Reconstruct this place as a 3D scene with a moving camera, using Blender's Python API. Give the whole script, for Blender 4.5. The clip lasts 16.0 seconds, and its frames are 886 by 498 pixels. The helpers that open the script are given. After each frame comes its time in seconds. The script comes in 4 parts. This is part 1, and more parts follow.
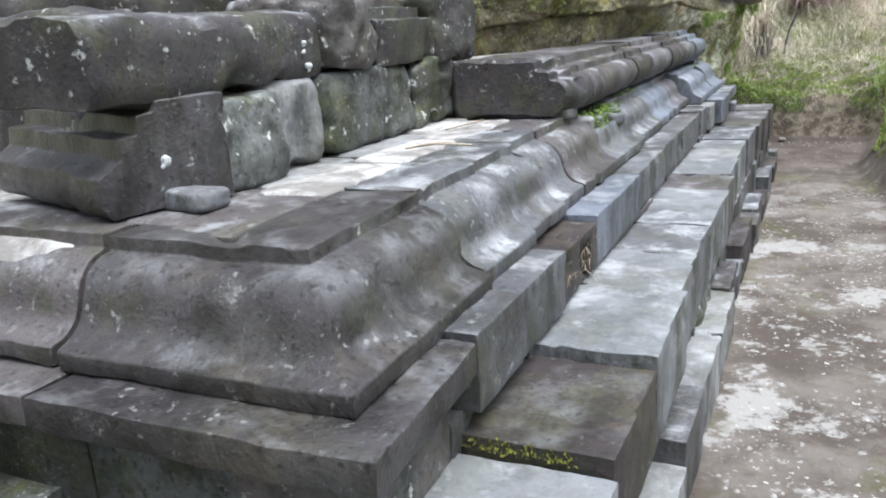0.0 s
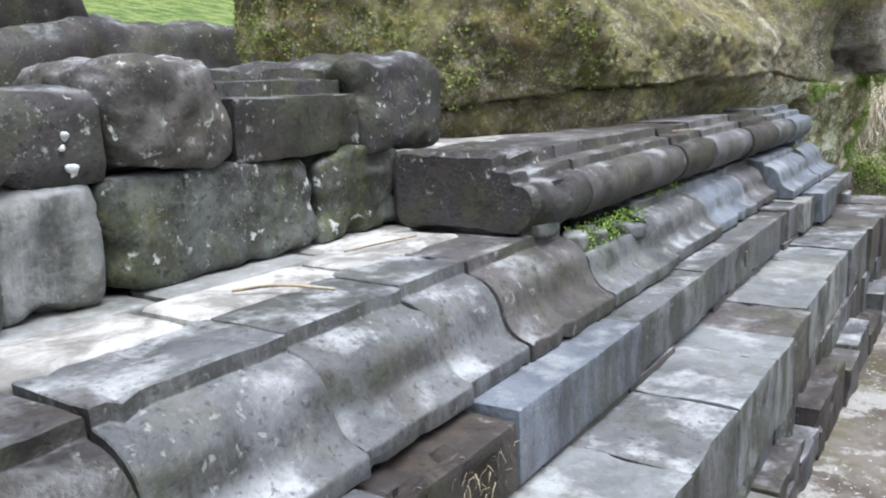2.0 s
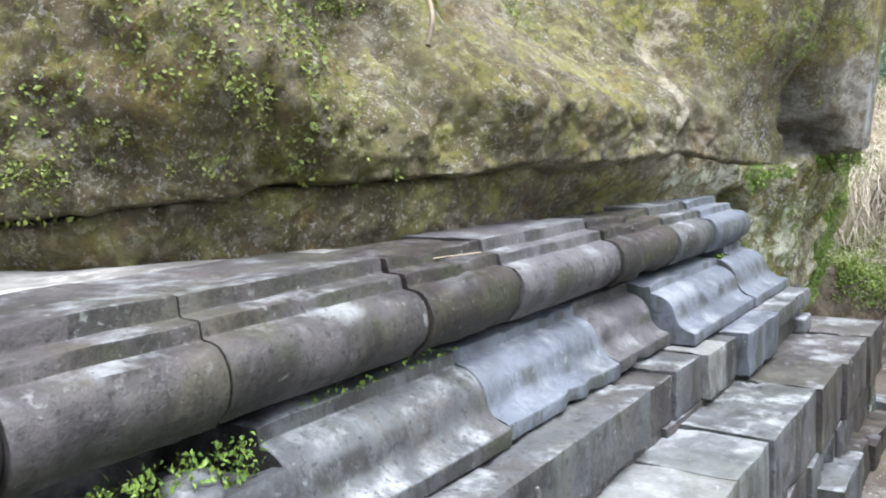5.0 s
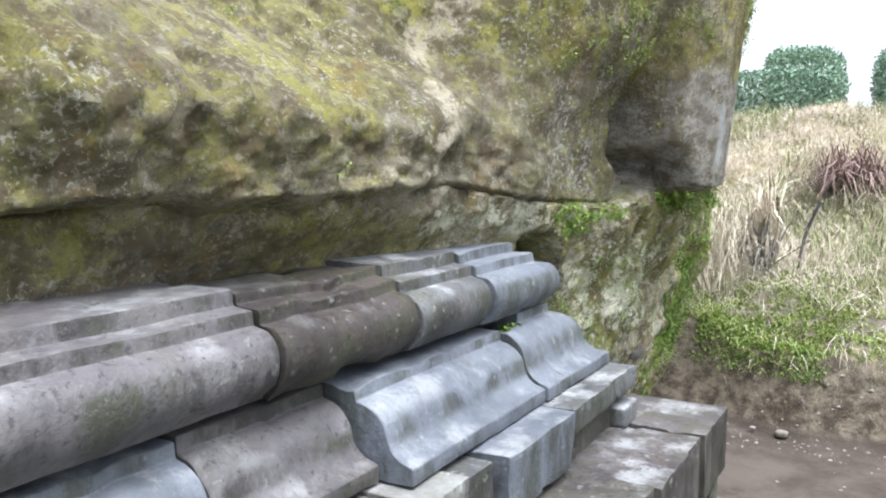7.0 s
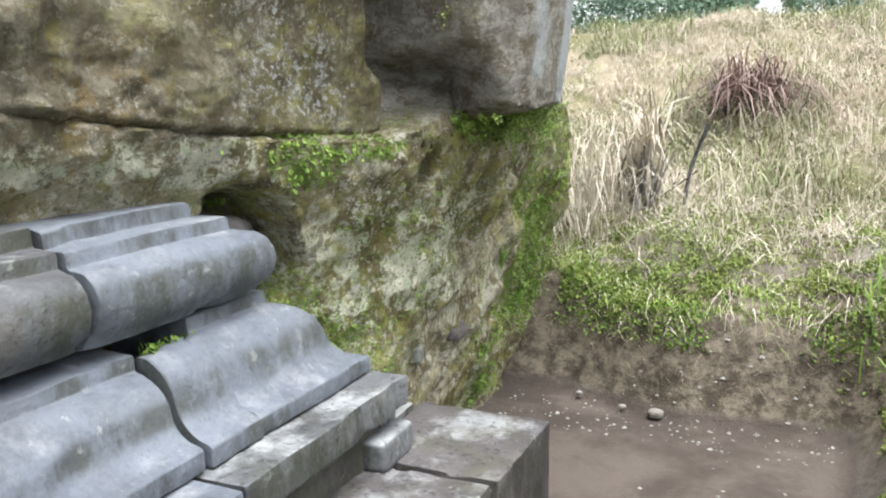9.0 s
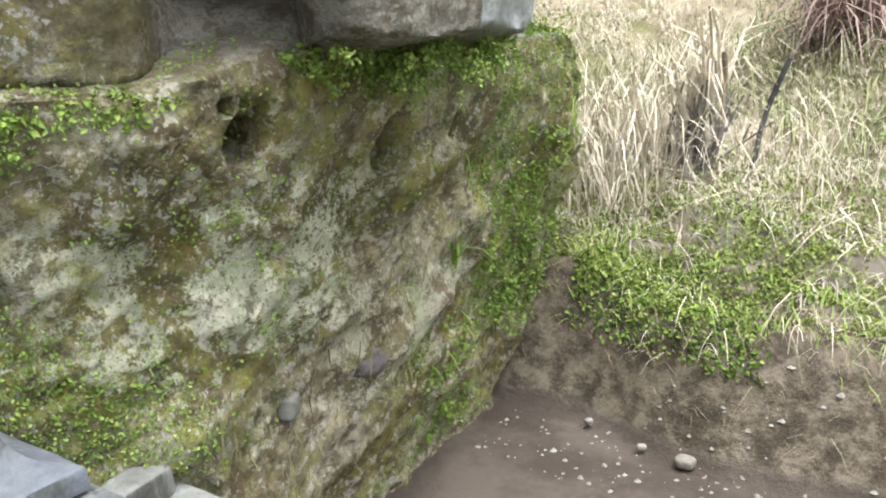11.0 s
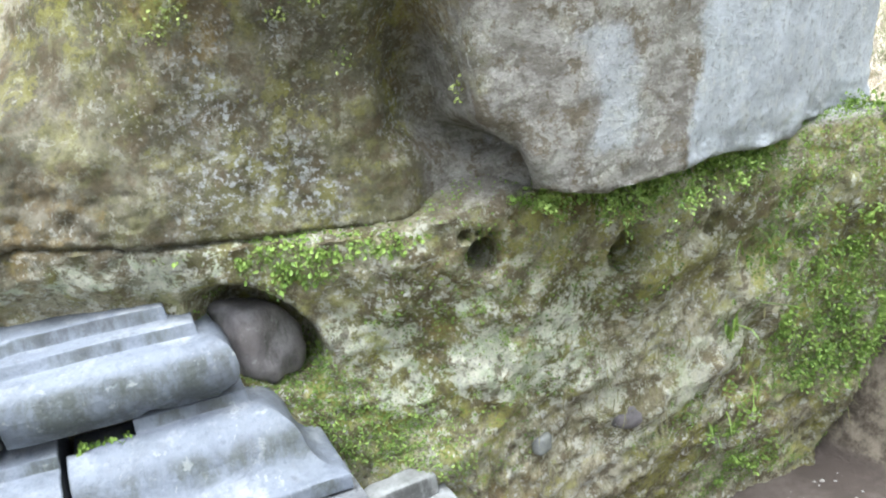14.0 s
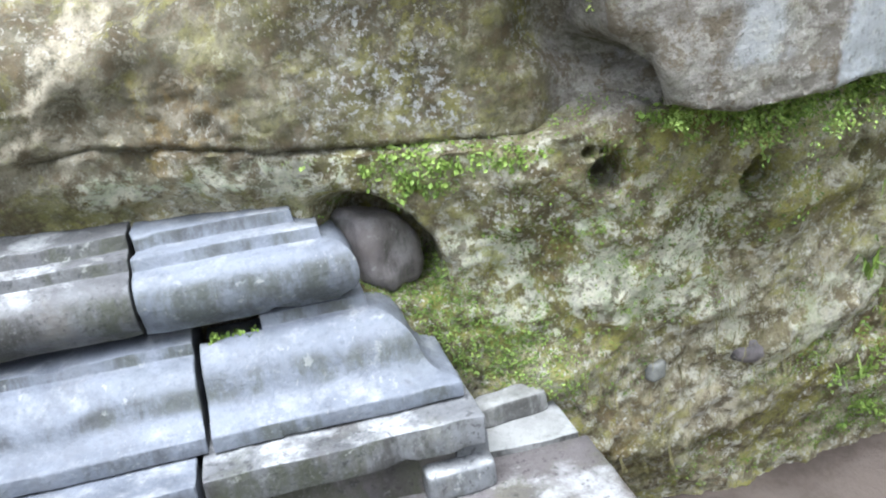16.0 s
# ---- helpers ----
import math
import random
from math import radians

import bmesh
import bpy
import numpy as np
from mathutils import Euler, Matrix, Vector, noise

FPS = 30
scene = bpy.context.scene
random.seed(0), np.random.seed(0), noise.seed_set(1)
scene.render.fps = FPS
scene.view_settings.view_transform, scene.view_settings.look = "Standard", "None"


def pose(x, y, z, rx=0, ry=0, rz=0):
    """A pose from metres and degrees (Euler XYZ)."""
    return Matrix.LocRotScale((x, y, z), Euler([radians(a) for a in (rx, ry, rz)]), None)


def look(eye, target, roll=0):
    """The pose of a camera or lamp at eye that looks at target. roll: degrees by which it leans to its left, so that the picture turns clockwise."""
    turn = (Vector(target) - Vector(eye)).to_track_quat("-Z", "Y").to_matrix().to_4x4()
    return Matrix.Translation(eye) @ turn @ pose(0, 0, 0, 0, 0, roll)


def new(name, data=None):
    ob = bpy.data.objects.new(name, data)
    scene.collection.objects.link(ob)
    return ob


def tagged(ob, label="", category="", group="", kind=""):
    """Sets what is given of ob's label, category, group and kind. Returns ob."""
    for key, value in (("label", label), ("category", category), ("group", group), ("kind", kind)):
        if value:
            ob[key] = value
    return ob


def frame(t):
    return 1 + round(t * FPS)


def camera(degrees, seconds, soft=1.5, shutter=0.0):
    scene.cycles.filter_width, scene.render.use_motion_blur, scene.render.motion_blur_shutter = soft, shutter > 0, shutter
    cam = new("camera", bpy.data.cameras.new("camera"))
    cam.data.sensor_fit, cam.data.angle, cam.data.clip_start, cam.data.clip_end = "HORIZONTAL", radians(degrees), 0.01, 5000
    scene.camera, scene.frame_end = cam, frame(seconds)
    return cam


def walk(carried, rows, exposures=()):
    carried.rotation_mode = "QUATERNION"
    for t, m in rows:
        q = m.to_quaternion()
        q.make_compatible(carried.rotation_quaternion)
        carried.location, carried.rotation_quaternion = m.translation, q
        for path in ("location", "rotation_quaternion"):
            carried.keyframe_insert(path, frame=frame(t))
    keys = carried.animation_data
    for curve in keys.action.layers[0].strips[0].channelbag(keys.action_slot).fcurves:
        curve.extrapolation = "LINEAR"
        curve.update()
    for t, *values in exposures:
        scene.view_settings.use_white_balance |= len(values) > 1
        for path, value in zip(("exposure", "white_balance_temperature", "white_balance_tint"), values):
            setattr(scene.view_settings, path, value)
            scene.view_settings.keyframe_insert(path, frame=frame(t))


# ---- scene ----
# Camera: seconds, place in metres, turn in degrees
cam = camera(57.7, 16.0, soft=2.0)
ROWS = [
    (0.0, -0.086, -0.169, 1.432, 74.27, 3.48, 24.32),
    (0.5, -0.039, 0.112, 1.414, 75.84, 1.85, 26.31),
    (1.0, -0.011, 0.39, 1.425, 76.11, 4.2, 25.14),
    (1.5, 0.035, 0.704, 1.445, 78.79, 3.5, 31.7),
    (2.0, 0.058, 1.014, 1.464, 78.59, 2.34, 33.86),
    (2.5, 0.031, 1.346, 1.489, 79.59, 1.62, 30.2),
    (3.0, 0.053, 1.656, 1.479, 80.1, 2.94, 32.95),
    (5.5, 0.125, 3.258, 1.494, 84.51, 2.05, 35.26),
    (6.0, 0.132, 3.598, 1.507, 84.37, 1.56, 30.81),
    (6.5, 0.12, 3.892, 1.509, 83.61, 2.62, 28.98),
    (7.0, 0.15, 4.208, 1.523, 84.24, -0.11, 29.87),
    (7.5, 0.145, 4.523, 1.508, 83.09, 1.29, 26.77),
    (8.0, 0.117, 4.832, 1.507, 82.49, 2.12, 21.47),
    (8.5, 0.167, 5.15, 1.489, 81.31, 2.06, 22.2),
    (9.0, 0.226, 5.439, 1.479, 79.29, 1.24, 24.97),
    (11.5, 0.304, 6.745, 1.418, 74, 2.88, 38.52),
    (12.0, 0.42, 6.89, 1.399, 75.51, 5.9, 52.81),
    (12.5, 0.59, 6.976, 1.599, 72.44, 6.18, 65.39),
    (13.0, 0.681, 6.905, 1.717, 70.9, 5.3, 66.67),
    (13.5, 0.811, 6.797, 1.793, 70.27, 5.41, 66.19),
    (14.0, 0.903, 6.797, 1.839, 74.22, 6.27, 66.42),
    (14.5, 0.932, 6.8, 1.849, 77.38, 5.54, 71.5),
    (15.0, 0.922, 6.793, 1.856, 78.63, 5.04, 75.59),
    (15.5, 0.916, 6.795, 1.834, 73.51, 5.32, 75.65),
    (16.0, 0.905, 6.791, 1.801, 70.16, 6.14, 75.38),
]
walk(cam, [(r[0], pose(*r[1:])) for r in ROWS], exposures=[(0,.6,6000,11),(1.5,.5,6000,11),(3,.55,5950,11),(6,.96,6000,11),(9,.87,6350,9),(11.5,1.05,6500,7),(12.5,1.38,6000,6),(16,1.3,5900,10)])

# ---- world and sun ----
world = bpy.data.worlds.new("sky")
scene.world = world
world.use_nodes = True
wt = world.node_tree
sky = wt.nodes.new("ShaderNodeTexSky")
sky.sky_type = "NISHITA"
sky.sun_disc = False
sky.sun_elevation, sky.sun_rotation = radians(70), radians(116)
sky.air_density, sky.dust_density, sky.ozone_density = 1.0, 2.0, 1.0
SKY = 0.15
wt.nodes["Background"].inputs["Strength"].default_value = SKY
haze = wt.nodes.new("ShaderNodeHueSaturation")
haze.inputs["Saturation"].default_value = 0.18
wt.links.new(sky.outputs["Color"], haze.inputs["Color"])
wt.links.new(haze.outputs["Color"], wt.nodes["Background"].inputs["Color"])
sun_data = bpy.data.lights.new("sun", "SUN")
sun_data.energy, sun_data.angle, sun_data.color = 3.9, radians(50), (1.0, 0.99, 0.97)
sun = new("sun", sun_data)
sun.matrix_world = look((2.7, 2.7, 8), (0, 4.0, 0))


# ---- noise ----
def lattice(ix, iy, iz, seed):
    n = (ix * 374761393 + iy * 668265263 + iz * 2147483647 + seed * 974634787) & 0xFFFFFFFF
    n = ((n ^ (n >> 13)) * 1274126177) & 0xFFFFFFFF
    n = n ^ (n >> 16)
    return (n & 0xFFFF) / 65535.0


def vnoise(p, scale, seed=0):
    """Smooth value noise, 0 to 1, of an array of points."""
    q = np.asarray(p, float) * scale + 1000.0
    i = np.floor(q).astype(np.int64)
    f = q - i
    f = f * f * (3 - 2 * f)
    out = 0
    for dx in (0, 1):
        for dy in (0, 1):
            for dz in (0, 1):
                w = (f[:, 0] if dx else 1 - f[:, 0]) * (f[:, 1] if dy else 1 - f[:, 1]) * (f[:, 2] if dz else 1 - f[:, 2])
                out = out + w * lattice(i[:, 0] + dx, i[:, 1] + dy, i[:, 2] + dz, seed)
    return out


def fbm(p, scale, octaves=4, seed=0, gain=0.5):
    out, amp, tot = 0, 1.0, 0
    for k in range(octaves):
        out = out + amp * vnoise(p, scale * 2 ** k, seed + k)
        tot += amp
        amp *= gain
    return out / tot - 0.5


def smooth(a, b, x):
    t = np.clip((x - a) / (b - a), 0, 1)
    return t * t * (3 - 2 * t)


# ---- materials ----
class Mat:
    """Small helper round one node material."""

    def __init__(self, name, rough=0.8, spec=0.4):
        self.m = bpy.data.materials.new(name)
        self.m.use_nodes = True
        self.t = self.m.node_tree
        self.b = self.t.nodes["Principled BSDF"]
        self.b.inputs["Roughness"].default_value = rough
        self.b.inputs["Specular IOR Level"].default_value = spec
        self.co = self.t.nodes.new("ShaderNodeNewGeometry").outputs["Position"]
        self.rnd = self.t.nodes.new("ShaderNodeObjectInfo").outputs["Random"]

    def link(self, a, b):
        self.t.links.new(a, b)

    def math(self, op, a, b=None, clamp=False):
        n = self.t.nodes.new("ShaderNodeMath")
        n.operation, n.use_clamp = op, clamp
        for k, v in enumerate((a, b)):
            if v is None:
                continue
            if isinstance(v, (int, float)):
                n.inputs[k].default_value = v
            else:
                self.link(v, n.inputs[k])
        return n.outputs[0]

    def noise(self, scale, detail=5, rough=0.6, dist=0.0, stretch=None, shift=0.0):
        n = self.t.nodes.new("ShaderNodeTexNoise")
        n.inputs["Scale"].default_value = scale
        n.inputs["Detail"].default_value = detail
        n.inputs["Roughness"].default_value = rough
        n.inputs["Distortion"].default_value = dist
        mp = self.t.nodes.new("ShaderNodeMapping")
        mp.inputs["Location"].default_value = (shift, shift * 0.7, shift * 1.3)
        if stretch:
            mp.inputs["Scale"].default_value = stretch
        self.link(self.co, mp.inputs["Vector"])
        self.link(mp.outputs[0], n.inputs["Vector"])
        return n.outputs["Fac"]

    def spots(self, scale, size, soft=0.05, shift=0.0):
        """Scattered round specks: 1 inside."""
        n = self.t.nodes.new("ShaderNodeTexVoronoi")
        n.inputs["Scale"].default_value = scale
        mp = self.t.nodes.new("ShaderNodeMapping")
        mp.inputs["Location"].default_value = (shift, shift, shift)
        self.link(self.co, mp.inputs["Vector"])
        self.link(mp.outputs[0], n.inputs["Vector"])
        return self.ramp(n.outputs["Distance"], size, size + soft, flip=True)

    def ramp(self, fac, a, b, flip=False):
        n = self.t.nodes.new("ShaderNodeMapRange")
        n.interpolation_type = "SMOOTHSTEP"
        n.inputs["From Min"].default_value, n.inputs["From Max"].default_value = a, b
        n.inputs["To Min"].default_value, n.inputs["To Max"].default_value = (1, 0) if flip else (0, 1)
        self.link(fac, n.inputs["Value"])
        return n.outputs["Result"]

    def mix(self, fac, a, b):
        n = self.t.nodes.new("ShaderNodeMix")
        n.data_type = "RGBA"
        ins = [s for s in n.inputs if s.type == "RGBA"]
        if isinstance(fac, (int, float)):
            n.inputs[0].default_value = fac
        else:
            self.link(fac, n.inputs[0])
        for s, v in zip(ins, (a, b)):
            if isinstance(v, tuple):
                s.default_value = (*v, 1)
            else:
                self.link(v, s)
        return [o for o in n.outputs if o.type == "RGBA"][0]

    def up(self, a, b):
        """How far a face looks upwards."""
        n = self.t.nodes.new("ShaderNodeNewGeometry")
        s = self.t.nodes.new("ShaderNodeSeparateXYZ")
        self.link(n.outputs["Normal"], s.inputs[0])
        return self.ramp(s.outputs["Z"], a, b)

    def axis(self, which, a, b, flip=False):
        s = self.t.nodes.new("ShaderNodeSeparateXYZ")
        self.link(self.co, s.inputs[0])
        return self.ramp(s.outputs[which], a, b, flip)

    def bump(self, height, strength, dist=0.01, after=None):
        n = self.t.nodes.new("ShaderNodeBump")
        n.inputs["Strength"].default_value, n.inputs["Distance"].default_value = strength, dist
        self.link(height, n.inputs["Height"])
        if after:
            self.link(after, n.inputs["Normal"])
        return n.outputs[0]

    def done(self, colour, normal=None, rough=None):
        self.link(colour, self.b.inputs["Base Color"]) if not isinstance(colour, tuple) else None
        if isinstance(colour, tuple):
            self.b.inputs["Base Color"].default_value = (*colour, 1)
        if normal:
            self.link(normal, self.b.inputs["Normal"])
        if rough:
            self.link(rough, self.b.inputs["Roughness"])
        return self.m


def stone(name, dark, light, tint, lichen=0.5, moss=0.3, pale=0.0, rough=0.62, brown=0.35, top_light=0.6, algae_shade=0.8, fleck=0.14):
    m = Mat(name, rough, 0.35)
    big, mid, fine = m.noise(2.2, 4, 0.55), m.noise(11, 7, 0.68, 0.1, shift=3), m.noise(70, 4, 0.6, shift=7)
    c = m.mix(m.ramp(big, 0.36, 0.64), dark, light)
    c = m.mix(m.math("MULTIPLY", m.rnd, 0.6), c, tint)
    c = m.mix(m.math("MULTIPLY", m.ramp(mid, 0.42, 0.7), 0.6), c, light)
    c = m.mix(m.math("MULTIPLY", m.ramp(mid, 0.5, 0.3), 0.55), c, dark)
    # brown earth stains
    c = m.mix(m.math("MULTIPLY", m.ramp(m.noise(3.7, 6, 0.7, 0.2, shift=11), 0.5, 0.66), brown), c, (0.105, 0.085, 0.06))
    # algae
    alg = m.math("MULTIPLY", m.ramp(m.noise(3.1, 7, 0.7, 0.15, shift=31), 0.48, 0.6), moss)
    c = m.mix(alg, c, m.mix(m.ramp(mid, 0.4, 0.6), (0.035, 0.042, 0.018), (0.085, 0.09, 0.03)))
    # dark algae streaks down the standing faces, which also paint in their shade
    run = m.math("MULTIPLY", m.ramp(m.noise(7, 7, 0.7, 0.1, (1, 1, 0.35), 91), 0.42, 0.6), m.ramp(m.up(0.25, 0.7), 0, 1, True))
    c = m.mix(m.math("MULTIPLY", run, algae_shade), c, m.mix(m.ramp(m.noise(2.6, 4, 0.6, shift=93), 0.45, 0.6), (0.026, 0.024, 0.021), (0.042, 0.046, 0.026)))
    # pale mineral bloom; on top faces it also paints in light from above
    top = m.math("ADD", m.math("MULTIPLY", m.up(0.35, 0.98), top_light), pale)
    bloom_light = m.math("MULTIPLY", m.ramp(m.noise(5.5, 7, 0.66, 0.1, shift=17), 0.48, 0.68), top, True)
    c = m.mix(bloom_light, c, (0.42, 0.435, 0.445))
    # crusty lichen in uneven blots
    blot = m.math("MULTIPLY", m.ramp(m.noise(30, 4, 0.6, 0.2, shift=21), 0.6, 0.68), m.ramp(m.noise(4.2, 5, 0.7, shift=23), 0.46, 0.6))
    c = m.mix(m.math("MULTIPLY", blot, lichen, True), c, (0.47, 0.49, 0.46))
    blot2 = m.math("MULTIPLY", m.ramp(m.noise(12, 5, 0.6, 0.2, shift=51), 0.66, 0.71), m.ramp(m.noise(2.2, 3, shift=53), 0.52, 0.6))
    c = m.mix(m.math("MULTIPLY", blot2, lichen * 0.6, True), c, (0.42, 0.44, 0.42))
    c = m.mix(m.math("MULTIPLY", m.ramp(fine, 0.5, 0.72), 0.32), c, dark)
    c = m.mix(m.math("MULTIPLY", m.ramp(fine, 0.48, 0.3), 0.18), c, light)
    c = m.mix(m.math("MULTIPLY", m.ramp(m.noise(48, 4, 0.65, shift=81), 0.57, 0.66), 0.6 if light[0] < 0.18 else 0.2), c, tuple(v * 0.45 for v in dark))
    c = m.mix(m.math("MULTIPLY", m.math("MULTIPLY", m.ramp(m.noise(105, 3, 0.6, shift=83), 0.6, 0.66), m.ramp(m.noise(6, 5, 0.7, shift=85), 0.45, 0.65)), fleck), c, (0.46, 0.475, 0.47))
    # rubbed edges
    g = m.t.nodes.new("ShaderNodeNewGeometry")
    c = m.mix(m.math("MULTIPLY", m.ramp(g.outputs["Pointiness"], 0.54, 0.64), 0.25), c, (0.36, 0.36, 0.355))
    n = m.bump(mid, 0.26, 0.02)
    n = m.bump(fine, 0.5, 0.007, n)
    r = m.math("ADD", m.math("MULTIPLY", mid, 0.4), rough - 0.22, True)
    return m.done(c, n, r)


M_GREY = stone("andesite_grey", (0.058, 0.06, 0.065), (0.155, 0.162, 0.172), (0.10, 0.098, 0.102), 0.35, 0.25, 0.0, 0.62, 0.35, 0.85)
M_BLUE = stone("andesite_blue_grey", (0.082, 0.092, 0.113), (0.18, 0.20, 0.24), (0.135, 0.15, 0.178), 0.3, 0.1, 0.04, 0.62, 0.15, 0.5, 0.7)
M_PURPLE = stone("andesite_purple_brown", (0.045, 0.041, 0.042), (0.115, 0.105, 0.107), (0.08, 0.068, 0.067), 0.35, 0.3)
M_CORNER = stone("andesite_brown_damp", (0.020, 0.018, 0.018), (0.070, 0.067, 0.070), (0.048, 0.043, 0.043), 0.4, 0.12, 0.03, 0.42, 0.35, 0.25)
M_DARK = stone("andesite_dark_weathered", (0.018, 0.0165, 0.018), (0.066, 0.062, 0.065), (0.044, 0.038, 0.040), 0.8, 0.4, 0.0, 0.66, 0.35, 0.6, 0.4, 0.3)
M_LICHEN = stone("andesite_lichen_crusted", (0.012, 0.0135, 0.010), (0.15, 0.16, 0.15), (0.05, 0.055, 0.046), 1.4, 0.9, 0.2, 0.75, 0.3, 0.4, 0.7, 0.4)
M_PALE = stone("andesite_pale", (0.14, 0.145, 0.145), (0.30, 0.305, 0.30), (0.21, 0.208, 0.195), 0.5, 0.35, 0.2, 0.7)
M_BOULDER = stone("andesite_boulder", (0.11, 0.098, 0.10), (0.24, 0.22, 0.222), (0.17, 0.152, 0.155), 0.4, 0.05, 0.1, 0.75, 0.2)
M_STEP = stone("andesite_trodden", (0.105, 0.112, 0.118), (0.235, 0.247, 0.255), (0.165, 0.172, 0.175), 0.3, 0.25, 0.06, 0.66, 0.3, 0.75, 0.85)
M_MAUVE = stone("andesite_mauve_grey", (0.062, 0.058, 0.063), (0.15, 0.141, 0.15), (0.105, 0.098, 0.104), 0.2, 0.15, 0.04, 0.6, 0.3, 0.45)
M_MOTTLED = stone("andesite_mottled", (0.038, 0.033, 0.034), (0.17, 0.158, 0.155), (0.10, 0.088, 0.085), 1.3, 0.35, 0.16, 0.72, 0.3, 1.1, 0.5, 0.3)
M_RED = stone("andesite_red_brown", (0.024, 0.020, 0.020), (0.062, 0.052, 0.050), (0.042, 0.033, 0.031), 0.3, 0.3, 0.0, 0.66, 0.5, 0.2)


def mortar_mat():
    m = Mat("lime_dust", 0.85, 0.3)
    a, b = m.noise(6, 6, 0.7, 0.5), m.noise(60, 4, 0.6, shift=5)
    c = m.mix(m.ramp(a, 0.4, 0.62), (0.22, 0.21, 0.195), (0.47, 0.46, 0.44))
    c = m.mix(m.math("MULTIPLY", m.ramp(m.noise(14, 4, shift=9), 0.55, 0.7), 0.6), c, (0.16, 0.145, 0.125))
    return m.done(c, m.bump(b, 0.4, 0.008, m.bump(a, 0.4, 0.02)))


M_LIME = mortar_mat()


def cliff_mat():
    m = Mat("tuff_rock", 0.92, 0.2)
    big, mid = m.noise(1.3, 5, 0.6, 0.15), m.noise(8, 9, 0.78, 0.12, shift=4)
    fine, grit = m.noise(55, 6, 0.75, shift=8), m.noise(130, 3, 0.7, shift=9)
    mot = m.noise(13, 8, 0.76, 0.1, shift=73)
    sy = m.t.nodes.new("ShaderNodeSeparateXYZ")
    m.link(m.co, sy.inputs[0])
    wob = m.math("MULTIPLY", m.math("SUBTRACT", m.noise(6, 5, 0.65, shift=61), 0.5), 0.25)
    yy = m.math("ADD", sy.outputs["Y"], wob)
    zz = m.math("ADD", sy.outputs["Z"], m.math("MULTIPLY", wob, 0.6))

    def both(a, b):
        return m.math("MULTIPLY", a, b)

    def zone(y0, y1, z0, z1, e=0.08):
        return both(both(m.ramp(yy, y0 - e, y0 + e), m.ramp(yy, y1 - e, y1 + e, True)), both(m.ramp(zz, z0 - e * 0.5, z0 + e * 0.5), m.ramp(zz, z1 - e * 0.5, z1 + e * 0.5, True)))

    c = m.mix(m.ramp(big, 0.36, 0.62), (0.13, 0.112, 0.078), (0.26, 0.232, 0.175))
    c = m.mix(m.math("MULTIPLY", m.ramp(mid, 0.5, 0.62), 0.75), c, (0.32, 0.285, 0.225))
    c = m.mix(m.math("MULTIPLY", m.ramp(m.noise(2.4, 8, 0.78, 0.12, shift=13), 0.5, 0.58), 0.75), c, (0.125, 0.108, 0.072))
    # earthy brow at the far end
    c = m.mix(both(m.ramp(yy, 5.6, 4.6), m.ramp(m.noise(3.4, 8, 0.75, shift=95), 0.36, 0.5)), c, m.mix(m.ramp(mid, 0.42, 0.6), (0.07, 0.058, 0.03), (0.17, 0.145, 0.09)))
    # corner boulder: grey-brown, speckled, with a smooth pale slab
    grey = both(both(m.ramp(yy, 7.48, 7.56), m.axis("Z", 1.40, 1.44)), m.ramp(zz, 1.88, 1.95, True))
    c = m.mix(m.math("MULTIPLY", grey, 0.85), c, m.mix(m.ramp(m.noise(9, 9, 0.8, 0.1, (1, 1, 2.2), 6), 0.43, 0.57), (0.185, 0.168, 0.15), (0.36, 0.34, 0.318)))
    slab = both(both(m.ramp(yy, 8.02, 8.06), m.axis("Z", 1.42, 1.46)), m.ramp(zz, 1.87, 1.92, True))
    patch = zone(7.74, 7.88, 1.53, 1.80, 0.03)
    smoothed = m.math("MAXIMUM", slab, m.math("MULTIPLY", patch, 0.7))
    c = m.mix(m.math("MULTIPLY", smoothed, 0.85), c, m.mix(m.ramp(mid, 0.4, 0.65), (0.42, 0.445, 0.48), (0.54, 0.575, 0.62)))
    rock = m.math("SUBTRACT", 1.0, grey)
    # bank: olive brown ground with cream, pale green and yellow-green crusts
    under = both(m.axis("Z", 1.36, 1.42, True), m.ramp(yy, 6.2, 6.6))
    c = m.mix(m.math("MULTIPLY", under, 0.55), c, m.mix(m.ramp(mot, 0.42, 0.6), (0.20, 0.172, 0.085), (0.40, 0.355, 0.215)))
    c = m.mix(both(both(m.ramp(m.noise(3.3, 9, 0.8, shift=71), 0.47, 0.55), under), m.math("ADD", m.math("MULTIPLY", mot, 0.6), 0.3)), c, (0.56, 0.51, 0.38))
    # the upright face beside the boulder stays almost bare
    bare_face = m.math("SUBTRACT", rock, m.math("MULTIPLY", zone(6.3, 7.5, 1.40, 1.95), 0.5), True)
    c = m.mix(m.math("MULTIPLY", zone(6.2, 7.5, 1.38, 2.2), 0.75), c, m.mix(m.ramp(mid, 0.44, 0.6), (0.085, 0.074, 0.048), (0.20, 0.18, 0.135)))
    # moss sheets, mostly olive, bright where fresh
    moss = both(m.ramp(m.noise(2.3, 9, 0.78, 0.12, shift=19), 0.46, 0.53), m.math("MULTIPLY", bare_face, m.math("ADD", m.math("MULTIPLY", m.ramp(yy, 5.0, 6.8), 0.2), 0.46)))
    c = m.mix(moss, c, m.mix(m.ramp(m.noise(9, 7, 0.75, shift=27), 0.42, 0.6), (0.09, 0.085, 0.026), (0.27, 0.26, 0.07)))
